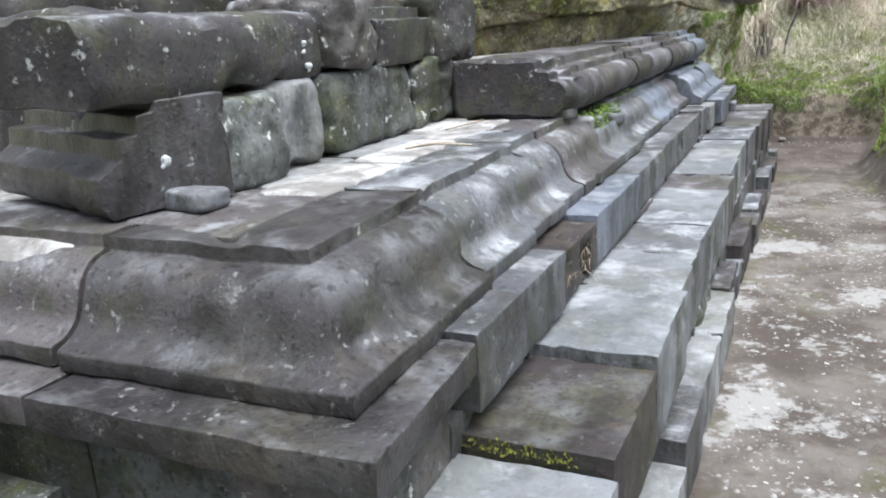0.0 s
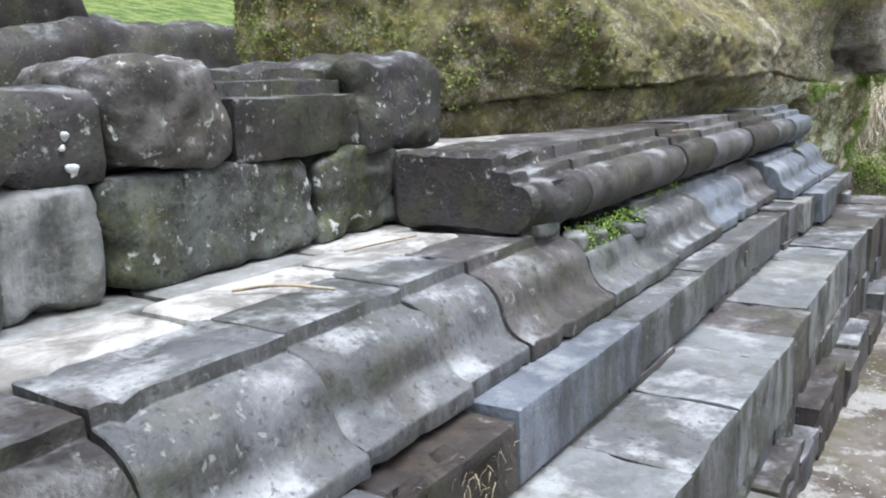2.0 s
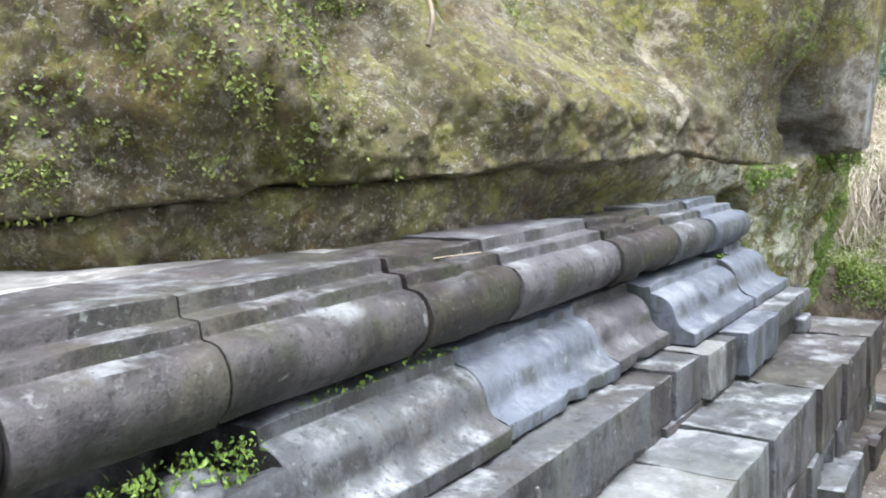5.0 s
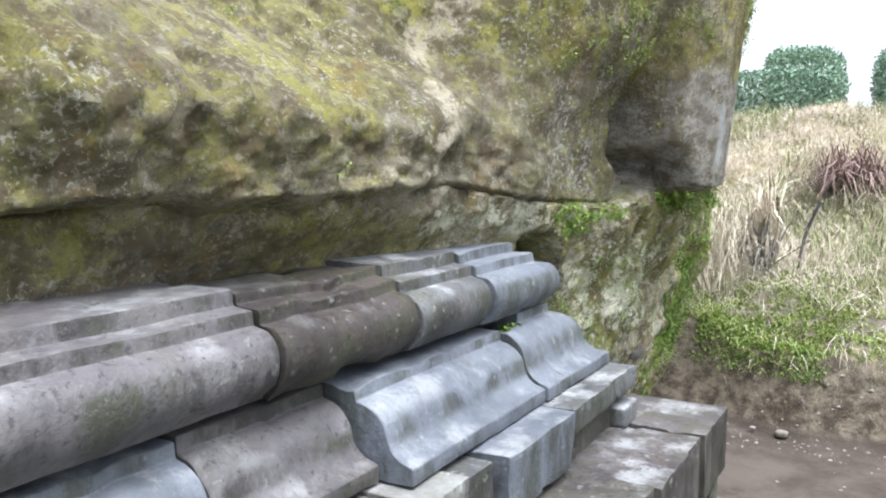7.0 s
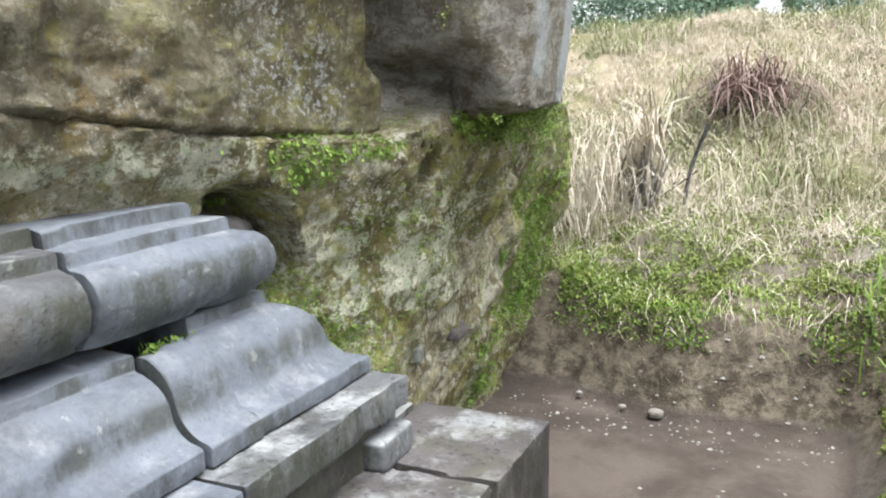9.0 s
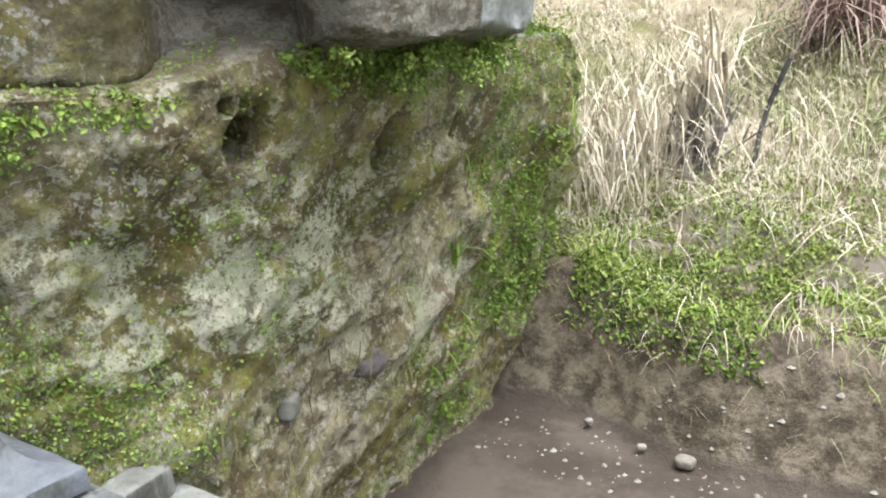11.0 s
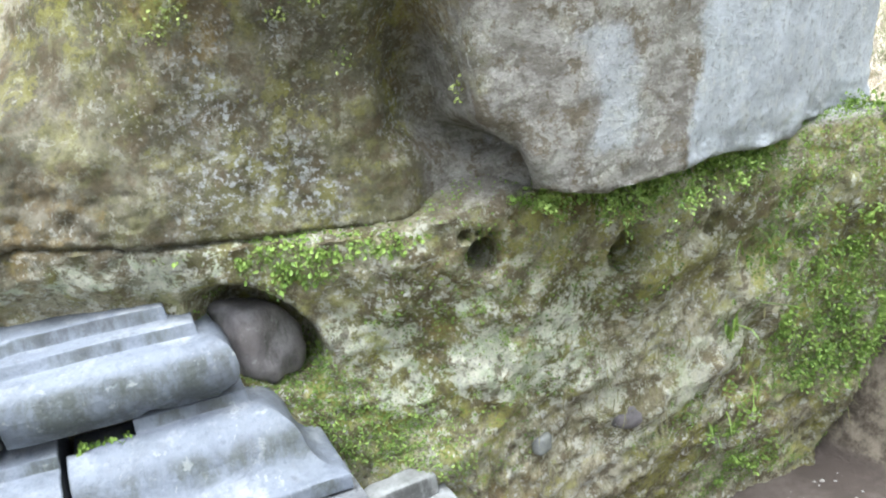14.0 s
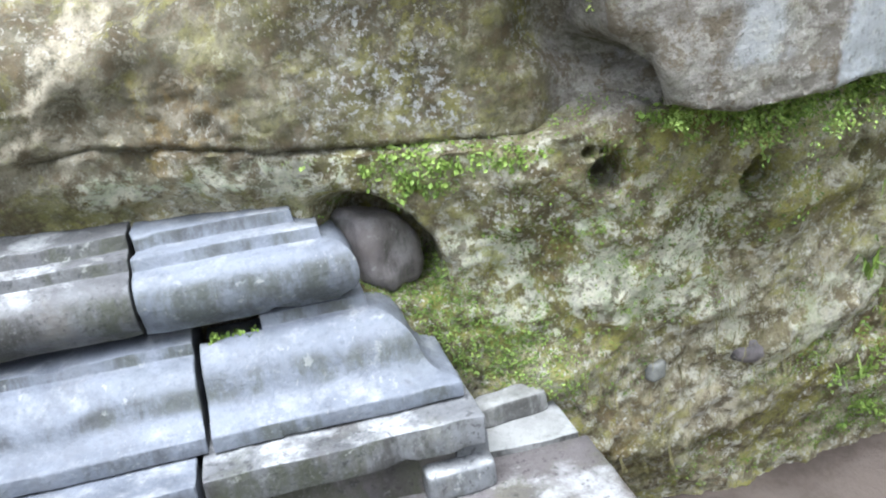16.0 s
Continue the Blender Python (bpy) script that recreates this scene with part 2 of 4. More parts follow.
    c = m.mix(m.math("MULTIPLY", both(m.ramp(m.noise(3.0, 7, 0.76, shift=37), 0.55, 0.62), rock), 0.6), c, (0.235, 0.165, 0.065))
    # pale green crust
    green = m.math("ADD", m.math("ADD", zone(7.22, 7.95, 0.78, 1.16), zone(6.35, 7.06, 1.315, 1.40, 0.04)), m.math("MULTIPLY", zone(7.9, 8.6, 0.5, 0.85), 0.5))
    green = m.math("ADD", green, m.math("ADD", m.math("MULTIPLY", under, 0.14), 0.06))
    crust = m.math("MULTIPLY", m.ramp(m.noise(6.5, 9, 0.8, 0.12, shift=41), 0.48, 0.53), green, True)
    c = m.mix(m.math("MULTIPLY", crust, 0.85), c, m.mix(m.ramp(m.noise(17, 6, 0.75, shift=43), 0.42, 0.58), (0.58, 0.63, 0.46), (0.82, 0.80, 0.66)))
    # paler bare rock: a slanting rib and the lip beside it
    yz = m.math("SUBTRACT", yy, m.math("MULTIPLY", sy.outputs["Z"], 0.75))
    bare = both(both(m.ramp(yz, 5.09, 5.12), m.ramp(yz, 5.16, 5.20, True)), m.axis("Z", 1.4, 1.46))
    low = zone(5.3, 6.4, 1.42, 1.56)
    bare = m.math("MAXIMUM", bare, m.math("MULTIPLY", low, 0.4))
    c = m.mix(m.math("MULTIPLY", both(bare, m.ramp(m.noise(5, 8, 0.75, shift=57), 0.42, 0.52)), 0.8), c, (0.50, 0.45, 0.35))
    # small moss cushions, brown earth and cream scabs
    c = m.mix(both(both(m.ramp(mot, 0.51, 0.55), m.ramp(m.noise(2.1, 5, 0.65, shift=75), 0.47, 0.55)), m.math("MULTIPLY", bare_face, m.math("ADD", m.math("MULTIPLY", m.ramp(yy, 5.0, 6.8), 0.3), 0.35))), c, (0.34, 0.325, 0.075))
    c = m.mix(both(m.ramp(mot, 0.47, 0.43), m.math("SUBTRACT", 0.7, m.math("MULTIPLY", smoothed, 0.62))), c, (0.135, 0.105, 0.065))
    scab = both(m.ramp(m.noise(21, 7, 0.75, shift=77), 0.55, 0.585), m.math("ADD", m.math("MULTIPLY", under, 0.45), 0.2))
    c = m.mix(scab, c, (0.66, 0.65, 0.55))
    # grey bloom on the face next to the boulder
    c = m.mix(both(zone(6.95, 7.5, 1.42, 1.9, 0.12), both(m.ramp(m.noise(62, 4, 0.7, shift=97), 0.52, 0.6), m.ramp(m.noise(3.1, 5, 0.7, shift=99), 0.42, 0.56))), c, (0.44, 0.445, 0.44))
    # light flecks of lichen and shell, strewn in drifts
    fl = both(m.ramp(m.noise(75, 2, 0.5, 0.6, shift=45), 0.60, 0.64), m.ramp(m.noise(4, 5, 0.65, shift=47), 0.44, 0.56))
    c = m.mix(both(fl, m.math("ADD", m.math("MULTIPLY", under, 0.35), 0.38)), c, (0.66, 0.65, 0.60))
    dot = both(m.spots(48, 0.11, 0.05, 3.0), m.ramp(m.noise(2.7, 5, 0.65, shift=49), 0.53, 0.62))
    c = m.mix(m.math("MULTIPLY", dot, 0.35), c, (0.70, 0.74, 0.70))
    c = m.mix(m.math("MULTIPLY", m.ramp(fine, 0.52, 0.66), 0.5), c, (0.10, 0.088, 0.058))
    c = m.mix(m.math("MULTIPLY", m.ramp(grit, 0.56, 0.66), m.math("SUBTRACT", 0.34, m.math("MULTIPLY", smoothed, 0.3))), c, (0.075, 0.068, 0.045))
    n = m.bump(mid, 0.55, 0.03)
    n = m.bump(mot, 0.7, 0.016, n)
    n = m.bump(fine, 0.9, 0.012, n)
    n = m.bump(grit, 0.6, 0.005, n)
    return m.done(c, n)


M_CLIFF = cliff_mat()


def soil_mat():
    m = Mat("bare_soil", 0.93, 0.2)
    a, b = m.noise(1.6, 7, 0.7, 0.15), m.noise(38, 5, 0.7, shift=6)
    c = m.mix(m.ramp(a, 0.4, 0.62), (0.10, 0.083, 0.07), (0.205, 0.182, 0.16))
    # pale dry patches and green film on the trodden floor
    c = m.mix(m.math("MULTIPLY", m.ramp(m.noise(2.3, 9, 0.74, 0.05, shift=15), 0.52, 0.58), m.axis("Y", 4.5, 7.5, True)), c, (0.36, 0.35, 0.33))
    c = m.mix(m.math("MULTIPLY", m.ramp(m.noise(2.1, 6, 0.7, shift=21), 0.54, 0.66), 0.55), c, (0.10, 0.10, 0.04))
    c = m.mix(m.math("MULTIPLY", m.ramp(m.noise(40, 3, 0.6, 0.5, shift=29), 0.62, 0.66), m.math("MULTIPLY", m.ramp(m.noise(5, 3, shift=25), 0.44, 0.58), m.axis("Y", 6.0, 8.0, True))), c, (0.55, 0.53, 0.49))
    # far floor darkened in colour, standing in for shade from the pit sides
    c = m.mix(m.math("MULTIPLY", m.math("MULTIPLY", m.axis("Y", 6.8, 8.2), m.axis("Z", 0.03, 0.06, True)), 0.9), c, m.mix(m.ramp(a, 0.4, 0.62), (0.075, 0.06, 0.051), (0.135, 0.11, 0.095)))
    wall = m.math("MULTIPLY", m.math("MULTIPLY", m.axis("Y", 8.5, 8.9), m.axis("Y", 9.4, 9.7, True)), m.axis("Z", 0.03, 0.08))
    c = m.mix(m.math("MULTIPLY", wall, 0.9), c, m.mix(m.ramp(m.noise(9, 8, 0.75, shift=63), 0.4, 0.62), (0.075, 0.061, 0.045), (0.26, 0.222, 0.17)))
    far = m.math("MAXIMUM", m.axis("Y", 9.5, 10.3), m.axis("X", -3.5, -2.6, True))
    c = m.mix(far, c, m.mix(m.ramp(m.noise(1.6, 6, 0.7, shift=33), 0.42, 0.6), (0.40, 0.34, 0.25), (0.19, 0.185, 0.095)))
    trail = m.math("MULTIPLY", m.math("MULTIPLY", m.axis("X", 0.3, 0.6), m.axis("Y", 9.45, 9.6)), m.axis("Y", 9.85, 10.0, True))
    c = m.mix(trail, c, (0.42, 0.40, 0.37))
    turf = m.math("MULTIPLY", m.axis("X", 0.5, 1.1), m.axis("Y", 9.2, 9.5, True))
    c = m.mix(turf, c, m.mix(m.ramp(m.noise(2.8, 7, 0.7, shift=39), 0.42, 0.58), (0.07, 0.09, 0.03), (0.17, 0.17, 0.07)))
    c = m.mix(m.axis("Y", -0.6, 0.2, True), c, (0.13, 0.115, 0.09))
    field = m.axis("X", -6.5, -4.5, True)
    c = m.mix(field, c, m.mix(m.ramp(m.noise(3.5, 8, 0.75, shift=35), 0.42, 0.58), (0.07, 0.12, 0.03), (0.20, 0.25, 0.08)))
    return m.done(c, m.bump(b, 0.8, 0.012, m.bump(m.noise(9, 8, 0.75, shift=2), 0.7, 0.03)))


M_SOIL = soil_mat()


def leaf_mat(name, a, b, rough=0.55, trans=0.25):
    m = Mat(name, rough, 0.3)
    n = m.t.nodes.new("ShaderNodeNewGeometry")
    c = m.mix(n.outputs["Random Per Island"], a, b)
    c = m.mix(m.math("MULTIPLY", m.ramp(m.noise(1.7, 3), 0.4, 0.62), 0.45), c, b)
    mat = m.done(c)
    m.b.inputs["Transmission Weight"].default_value = 0.0
    m.b.inputs["Subsurface Weight"].default_value = trans
    m.b.inputs["Subsurface Radius"].default_value = (0.01, 0.01, 0.004)
    return mat


M_LEAF = leaf_mat("leaf_green", (0.07, 0.14, 0.025), (0.24, 0.34, 0.07), trans=0.0)
M_LEAF_Y = leaf_mat("leaf_yellow_green", (0.11, 0.15, 0.035), (0.31, 0.36, 0.11), trans=0.0)
M_STRAW = leaf_mat("dry_straw", (0.33, 0.28, 0.205), (0.80, 0.73, 0.62), 0.7, trans=0.0)
M_MOSSY = leaf_mat("moss_tuft", (0.06, 0.065, 0.012), (0.18, 0.18, 0.03), 0.8, trans=0.0)
M_REDLEAF = leaf_mat("red_leaf", (0.14, 0.08, 0.075), (0.33, 0.24, 0.21), trans=0.0)
# distant green, with aerial haze mixed into the leaf colour
M_HEDGE_HAZE = leaf_mat("hedge_leaf_haze", (0.12, 0.20, 0.15), (0.26, 0.38, 0.28), trans=0.0)
M_MOSSSTRAND = leaf_mat("olive_strand", (0.10, 0.09, 0.035), (0.30, 0.28, 0.13), 0.8, trans=0.0)
M_CLOVER = leaf_mat("clover_leaf", (0.10, 0.18, 0.035), (0.30, 0.40, 0.10), trans=0.0)
M_WEED = leaf_mat("weed_leaf", (0.17, 0.20, 0.10), (0.36, 0.38, 0.20), trans=0.0)
M_DARKTWIG = stone("dark_dead_wood", (0.045, 0.036, 0.03), (0.13, 0.105, 0.085), (0.08, 0.065, 0.05), 0.0, 0.0, 0.0, 0.85, 0.1)
M_CHIP = stone("pale_chip", (0.16, 0.145, 0.125), (0.33, 0.31, 0.275), (0.23, 0.21, 0.18), 0.2, 0.0, 0.1, 0.8, 0.1)
M_TWIG = stone("dead_wood", (0.28, 0.21, 0.13), (0.5, 0.42, 0.3), (0.38, 0.3, 0.2), 0.0, 0.0, 0.0, 0.75, 0.1)
M_ROOF = stone("slate_roof", (0.06, 0.065, 0.07), (0.11, 0.11, 0.12), (0.09, 0.09, 0.1), 0.0, 0.0, 0.0, 0.7, 0.1)


# ---- mesh helpers ----
def mesh_ob(name, verts, faces, mat, parent=None, label="", smooth_angle=None):
    me = bpy.data.meshes.new(name)
    me.from_pydata([tuple(v) for v in np.asarray(verts, float)], [], faces)
    me.materials.append(mat)
    if smooth_angle:
        me.shade_smooth()
        me.set_sharp_from_angle(angle=radians(smooth_angle))
    me.update()
    ob = new(name, me)
    if parent:
        ob.parent = parent
    if label:
        tagged(ob, label)
    return ob


def thing(name, label, category, group="", at=(0, 0, 0)):
    ob = new(name)
    ob.location = at
    return tagged(ob, label, category, group)


def rounded(pts, r=0.008, n=3):
    """The closed outline with its corners rounded."""
    out = []
    k = len(pts)
    for i in range(k):
        a, b, c = (np.array(pts[(i + j) % k], float) for j in (-1, 0, 1))
        u, v = a - b, c - b
        lu, lv = np.linalg.norm(u), np.linalg.norm(v)
        if lu < 1e-6 or lv < 1e-6:
            continue
        cosang = np.dot(u, v) / lu / lv
        if cosang < -0.8:
            out.append(b)
            continue
        rr = min(r, lu * 0.4, lv * 0.4)
        p, q = b + u / lu * rr, b + v / lv * rr
        for s in np.linspace(0, 1, n):
            out.append((1 - s) ** 2 * p + 2 * s * (1 - s) * b + s * s * q)
    return np.array(out)


def refine(pts, step, closed=True):
    out = []
    k = len(pts)
    for i in range(k if closed else k - 1):
        a, b = pts[i], pts[(i + 1) % k]
        m = max(1, int(np.linalg.norm(np.array(b) - np.array(a)) / step))
        for j in range(m):
            out.append(np.array(a) + (np.array(b) - np.array(a)) * j / m)
    if not closed:
        out.append(np.array(pts[-1]))
    return np.array(out, float)


def sweep(path, prof, step=0.028, gap=0.003, worn=0.0055, seed=0, fine=0.022, chips=0.5, end=0.003, soft=0.0055):
    """Verts and faces of a closed outline (outward distance, height) drawn along a plan line, which has its outside on the right hand."""
    prof = refine(rounded(prof, soft), fine)
    path = [np.array(p, float) for p in path]
    seg = [(path[i + 1] - path[i]) / np.linalg.norm(path[i + 1] - path[i]) for i in range(len(path) - 1)]
    path[0] = path[0] + seg[0] * gap
    path[-1] = path[-1] - seg[-1] * gap
    nor = [np.array((s[1], -s[0])) for s in seg]
    rings = []
    for i in range(len(seg)):
        n0 = nor[i] if i == 0 else (nor[i - 1] + nor[i]) / (1 + nor[i - 1] @ nor[i])
        n1 = nor[i] if i == len(seg) - 1 else (nor[i] + nor[i + 1]) / (1 + nor[i] @ nor[i + 1])
        m = max(2, int(np.linalg.norm(path[i + 1] - path[i]) / step))
        for j in range(m + (1 if i == len(seg) - 1 else 0)):
            t = j / m
            rings.append((path[i] * (1 - t) + path[i + 1] * t, n0 * (1 - t) + n1 * t))
    mid = prof.mean(0)
    k = len(prof)
    V = []
    first, last = rings[0], rings[-1]
    r = end
    seq = [(first[0], first[1], r)] + [(rings[0][0] + seg[0] * r, rings[0][1], 0)] + [(p, n, 0) for p, n in rings[1:-1]]
    seq += [(last[0] - seg[-1] * r, last[1], 0), (last[0], last[1], r)]
    for p, n, inset in seq:
        q = prof
        if inset:
            away = prof - mid
            q = prof - away / np.linalg.norm(away, axis=1)[:, None] * inset
        V.append(np.column_stack([p[0] + n[0] * q[:, 0], p[1] + n[1] * q[:, 0], q[:, 1]]))
    V = np.concatenate(V)
    d = np.stack([fbm(V, 9, 4, seed + 50 * a) for a in range(3)], 1)
    V = V + d * worn * 3.0
    bite = np.clip(vnoise(V, 13, seed + 7) - 0.72, 0, 1) * chips * 0.12
    c = V.mean(0)
    inward = c - V
    inward[:, 1] *= 0.05 if len(seg) == 1 else 0.3
    V = V + inward / (np.linalg.norm(inward, axis=1)[:, None] + 1e-6) * bite[:, None]
    F = []
    rows_n = len(seq)
    for i in range(rows_n - 1):
        for j in range(k):
            a, b = i * k + j, i * k + (j + 1) % k
            F.append((a, b, b + k, a + k))
    F.append(tuple(range(k))[::-1])
    F.append(tuple(range((rows_n - 1) * k, rows_n * k)))
    return V, F


def join(*parts):
    V, F, o = [], [], 0
    for v, f in parts:
        V.append(v)
        F += [tuple(i + o for i in q) for q in f]
        o += len(v)
    return np.concatenate(V), F


def box_outline(d0, d1, z0, z1):
    return [(d0, z0), (d1, z0), (d1, z1), (d0, z1)]


def rough_block(centre, size, turn=0.0, power=6.0, wear=0.02, n=14, seed=0, lean=(0, 0), chips=0.5, bump_scale=6):
    """A hewn stone: a cube with rounded edges, pitted and uneven."""
    V, F = [], []
    g = np.linspace(-1, 1, n + 1)
    idx = {}

    def vid(p):
        key = tuple(np.round(p, 5))
        if key not in idx:
            idx[key] = len(V)
            V.append(p)
        return idx[key]

    for ax in range(3):
        for sgn in (-1, 1):
            for i in range(n):
                for j in range(n):
                    q = []
                    for a, b in ((0, 0), (1, 0), (1, 1), (0, 1)):
                        p = [0, 0, 0]
                        p[ax] = sgn
                        p[(ax + 1) % 3], p[(ax + 2) % 3] = g[i + a], g[j + b]
                        q.append(vid(p))
                    F.append(tuple(q) if sgn > 0 else tuple(q[::-1]))
    P = np.array(V, float)
    P = P / (np.sum(np.abs(P) ** power, axis=1) ** (1 / power))[:, None]
    P = P * np.array(size) / 2
    nrm = P / np.linalg.norm(P, axis=1)[:, None]
    Q = P + np.array(centre) * 3.1 + seed
    P = P + nrm * (fbm(Q, bump_scale, 5, seed) * wear * 2.4)[:, None]
    P = P + np.stack([fbm(Q, 2.5, 2, seed + 9 + a) for a in range(3)], 1) * wear * 1.6
    P = P - nrm * (np.clip(vnoise(Q, 9, seed + 3) - 0.7, 0, 1) * chips * 0.12)[:, None]
    P[:, 0] += P[:, 2] * lean[0]
    P[:, 2] += P[:, 1] * lean[1]
    c, s = math.cos(radians(turn)), math.sin(radians(turn))
    R = np.array([[c, -s, 0], [s, c, 0], [0, 0, 1]])
    return P @ R.T + np.array(centre), F


# ---- ground ----
def wall_line(x):
    return 9.0 - 0.12 * x + 0.06 * np.sin(x * 5.0)


def ground_height(x, y):
    p = np.column_stack([x, y, np.zeros_like(x)])
    h = (0.02 * fbm(p, 2.5, 3, 5) + 0.012 * fbm(p, 14, 3, 8)) * (1 - 0.6 * smooth(6.5, 7.5, y))
    far = y - wall_line(x)
    end = 0.48 * smooth(0.0, 0.24, far) + np.clip(far - 0.3, 0, 3.4) * 0.46 + np.clip(far - 3.7, 0, 4) * 0.03
    edge = 0.30 + 0.06 * np.sin(y * 2.3) + 0.10 * smooth(7.0, 3.5, y)
    side = 0.36 * smooth(0.0, 0.34, x - edge) + np.clip(x - edge - 0.4, 0, 6) * 0.05
    left = np.clip(-x - 3.0, 0, 16) * 0.25 + 1.0 * smooth(2.2, 3.0, -x)
    h = h + np.maximum(np.maximum(end, side), left)
    rough = smooth(0.15, 0.5, np.maximum(end, side))
    return h + rough * (0.22 * fbm(p, 1.8, 4, 21) + 0.09 * fbm(p, 6, 3, 22)) + smooth(0.05, 0.3, np.maximum(end, side)) * (0.10 * fbm(p, 7, 4, 31, 0.65) - 0.08 * np.abs(fbm(p, 4, 3, 37)))


def grid_axis(*spans):
    out = []
    for a, b, st in spans:
        out += list(np.arange(a, b, st))
    return np.array(out + [spans[-1][1]])


def make_ground():
    gx = grid_axis((-300, -40, 20), (-40, -10, 2), (-10, -2, 0.4), (-2, 2, 0.035), (2, 10, 0.3), (10, 40, 2), (40, 301, 20))
    gy = grid_axis((-300, -40, 20), (-40, -6, 2), (-6, 1, 0.25), (1, 10.5, 0.035), (10.5, 16, 0.2), (16, 40, 2), (40, 301, 20))
    X, Y = np.meshgrid(gx, gy, indexing="ij")
    x, y = X.ravel(), Y.ravel()
    z = ground_height(x, y)
    nx, ny = len(gx), len(gy)
    F = [(i * ny + j, (i + 1) * ny + j, (i + 1) * ny + j + 1, i * ny + j + 1) for i in range(nx - 1) for j in range(ny - 1)]
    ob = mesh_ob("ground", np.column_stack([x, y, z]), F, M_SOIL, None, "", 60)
    return tagged(ob, "trodden brown soil floor of the pit with grassy banks", "ground", kind="structure")


make_ground()


# ---- rock cliff ----
def plan_at(line, s):
    """Points and outward normals at lengths s along a plan line (outside on its right)."""
    line = np.array(line, float)
    d = np.linalg.norm(np.diff(line, axis=0), axis=1)
    cum = np.concatenate([[0], np.cumsum(d)])
    p = np.column_stack([np.interp(s, cum, line[:, a]) for a in (0, 1)])
    e = 0.12
    a = np.column_stack([np.interp(s - e, cum, line[:, k]) for k in (0, 1)])
    b = np.column_stack([np.interp(s + e, cum, line[:, k]) for k in (0, 1)])
    t = (b - a) / (np.linalg.norm(b - a, axis=1)[:, None] + 1e-9)
    return p, np.column_stack([t[:, 1], -t[:, 0]]), cum[-1]


def sheet(name, line, zs, ds, offset, label):
    total = plan_at(line, np.array([0.0]))[2]
    S = np.arange(0, total + ds, ds)
    P, N, _ = plan_at(line, S)
    SS, ZZ = np.meshgrid(np.arange(len(S)), zs, indexing="ij")
    i = SS.ravel()
    z = ZZ.ravel().astype(float)
    base = np.column_stack([P[i], z])
    off, dz = offset(base, z)
    V = np.column_stack([P[i] + N[i] * off[:, None], z + dz])
    nz = len(zs)
    F = [(a * nz + b, (a + 1) * nz + b, (a + 1) * nz + b + 1, a * nz + b + 1) for a in range(len(S) - 1) for b in range(nz - 1)]
    ob = mesh_ob(name, V, F, M_CLIFF, None, "", 70)
    tagged(ob, label, "cliff", kind="structure")
    return ob, V, F


LIP_Y = (3.2, 3.95, 4.35, 5.0, 5.3, 5.8, 6.45, 6.7, 7.0, 7.4, 7.55, 7.66, 7.8, 8.1, 8.4)
LIP_Z = (1.45, 1.37, 1.425, 1.425, 1.447, 1.445, 1.47, 1.435, 1.395, 1.372, 1.41, 1.445, 1.425, 1.45, 1.43)


def upper_offset(p, z):
    y = p[:, 1]
    lip = np.interp(y, LIP_Y, LIP_Z) + (0.055 - 0.035 * smooth(5.6, 6.4, y)) * fbm(p * np.array([1, 1, 0]), 5.0, 4, 3, 0.7)
    left = smooth(7.0, 6.3, y)
    # hollow under the lip, no more than a crack where rock and bank meet flush
    deep = 0.40 - 0.31 * smooth(4.7, 5.5, y) + 0.20 * smooth(7.5, 7.6, y)
    off = -deep * smooth(0.016, -0.03, z - lip) - 0.5 * smooth(-0.02, -0.10, z - lip)
    # face leaning back on the left, upright on the right
    off = off - left * smooth(3.9, 4.9, y) * np.clip(z - lip, 0, 4) * 0.75 * smooth(0.0, 0.5, z - lip)
    off = off + (1 - left) * 0.10 * np.clip(z - lip, 0, 1)
    # the face comes forward to the boulder higher up
    off = off + 0.15 * smooth(1.72, 2.05, z) * smooth(6.7, 7.42, y) * smooth(7.5, 7.46, y)
    # step between the two boulders
    off = off - 0.15 * smooth(1.64, 1.45, z) * smooth(7.45, 7.50, y) * smooth(7.64, 7.58, y)
    off = off - 0.17 * np.exp(-((y - 7.47 - 0.12 * smooth(1.62, 1.44, z)) / 0.05) ** 2) * smooth(1.40, 1.46, z) * smooth(2.0, 1.7, z)
    # slanting ribs and creases on the brow
    slant = np.column_stack([p[:, 0], (y + 0.8 * z) * 1.0, (z - y) * 0.28])
    off = off + left * (0.16 * vnoise(slant, 2.3, 29) - 0.22 * np.clip(0.12 - np.abs(fbm(slant, 2.0, 3, 31)), 0, 1)) * smooth(0.02, 0.25, z - lip)
    big = fbm(p, 1.5, 3, 11) * (0.20 * left + 0.05)
    ridg = np.abs(fbm(p * np.array([1, 1, 0.6]), 3.2, 4, 17, 0.62)) * 0.34 * (0.18 + left)
    fine = fbm(p, 8, 5, 23, 0.72) * (0.06 + 0.07 * left)
    calm = 1 - 0.6 * smooth(7.4, 7.7, y) * smooth(1.45, 1.55, z)
    return off + (big - ridg + fine) * calm, np.zeros_like(z)


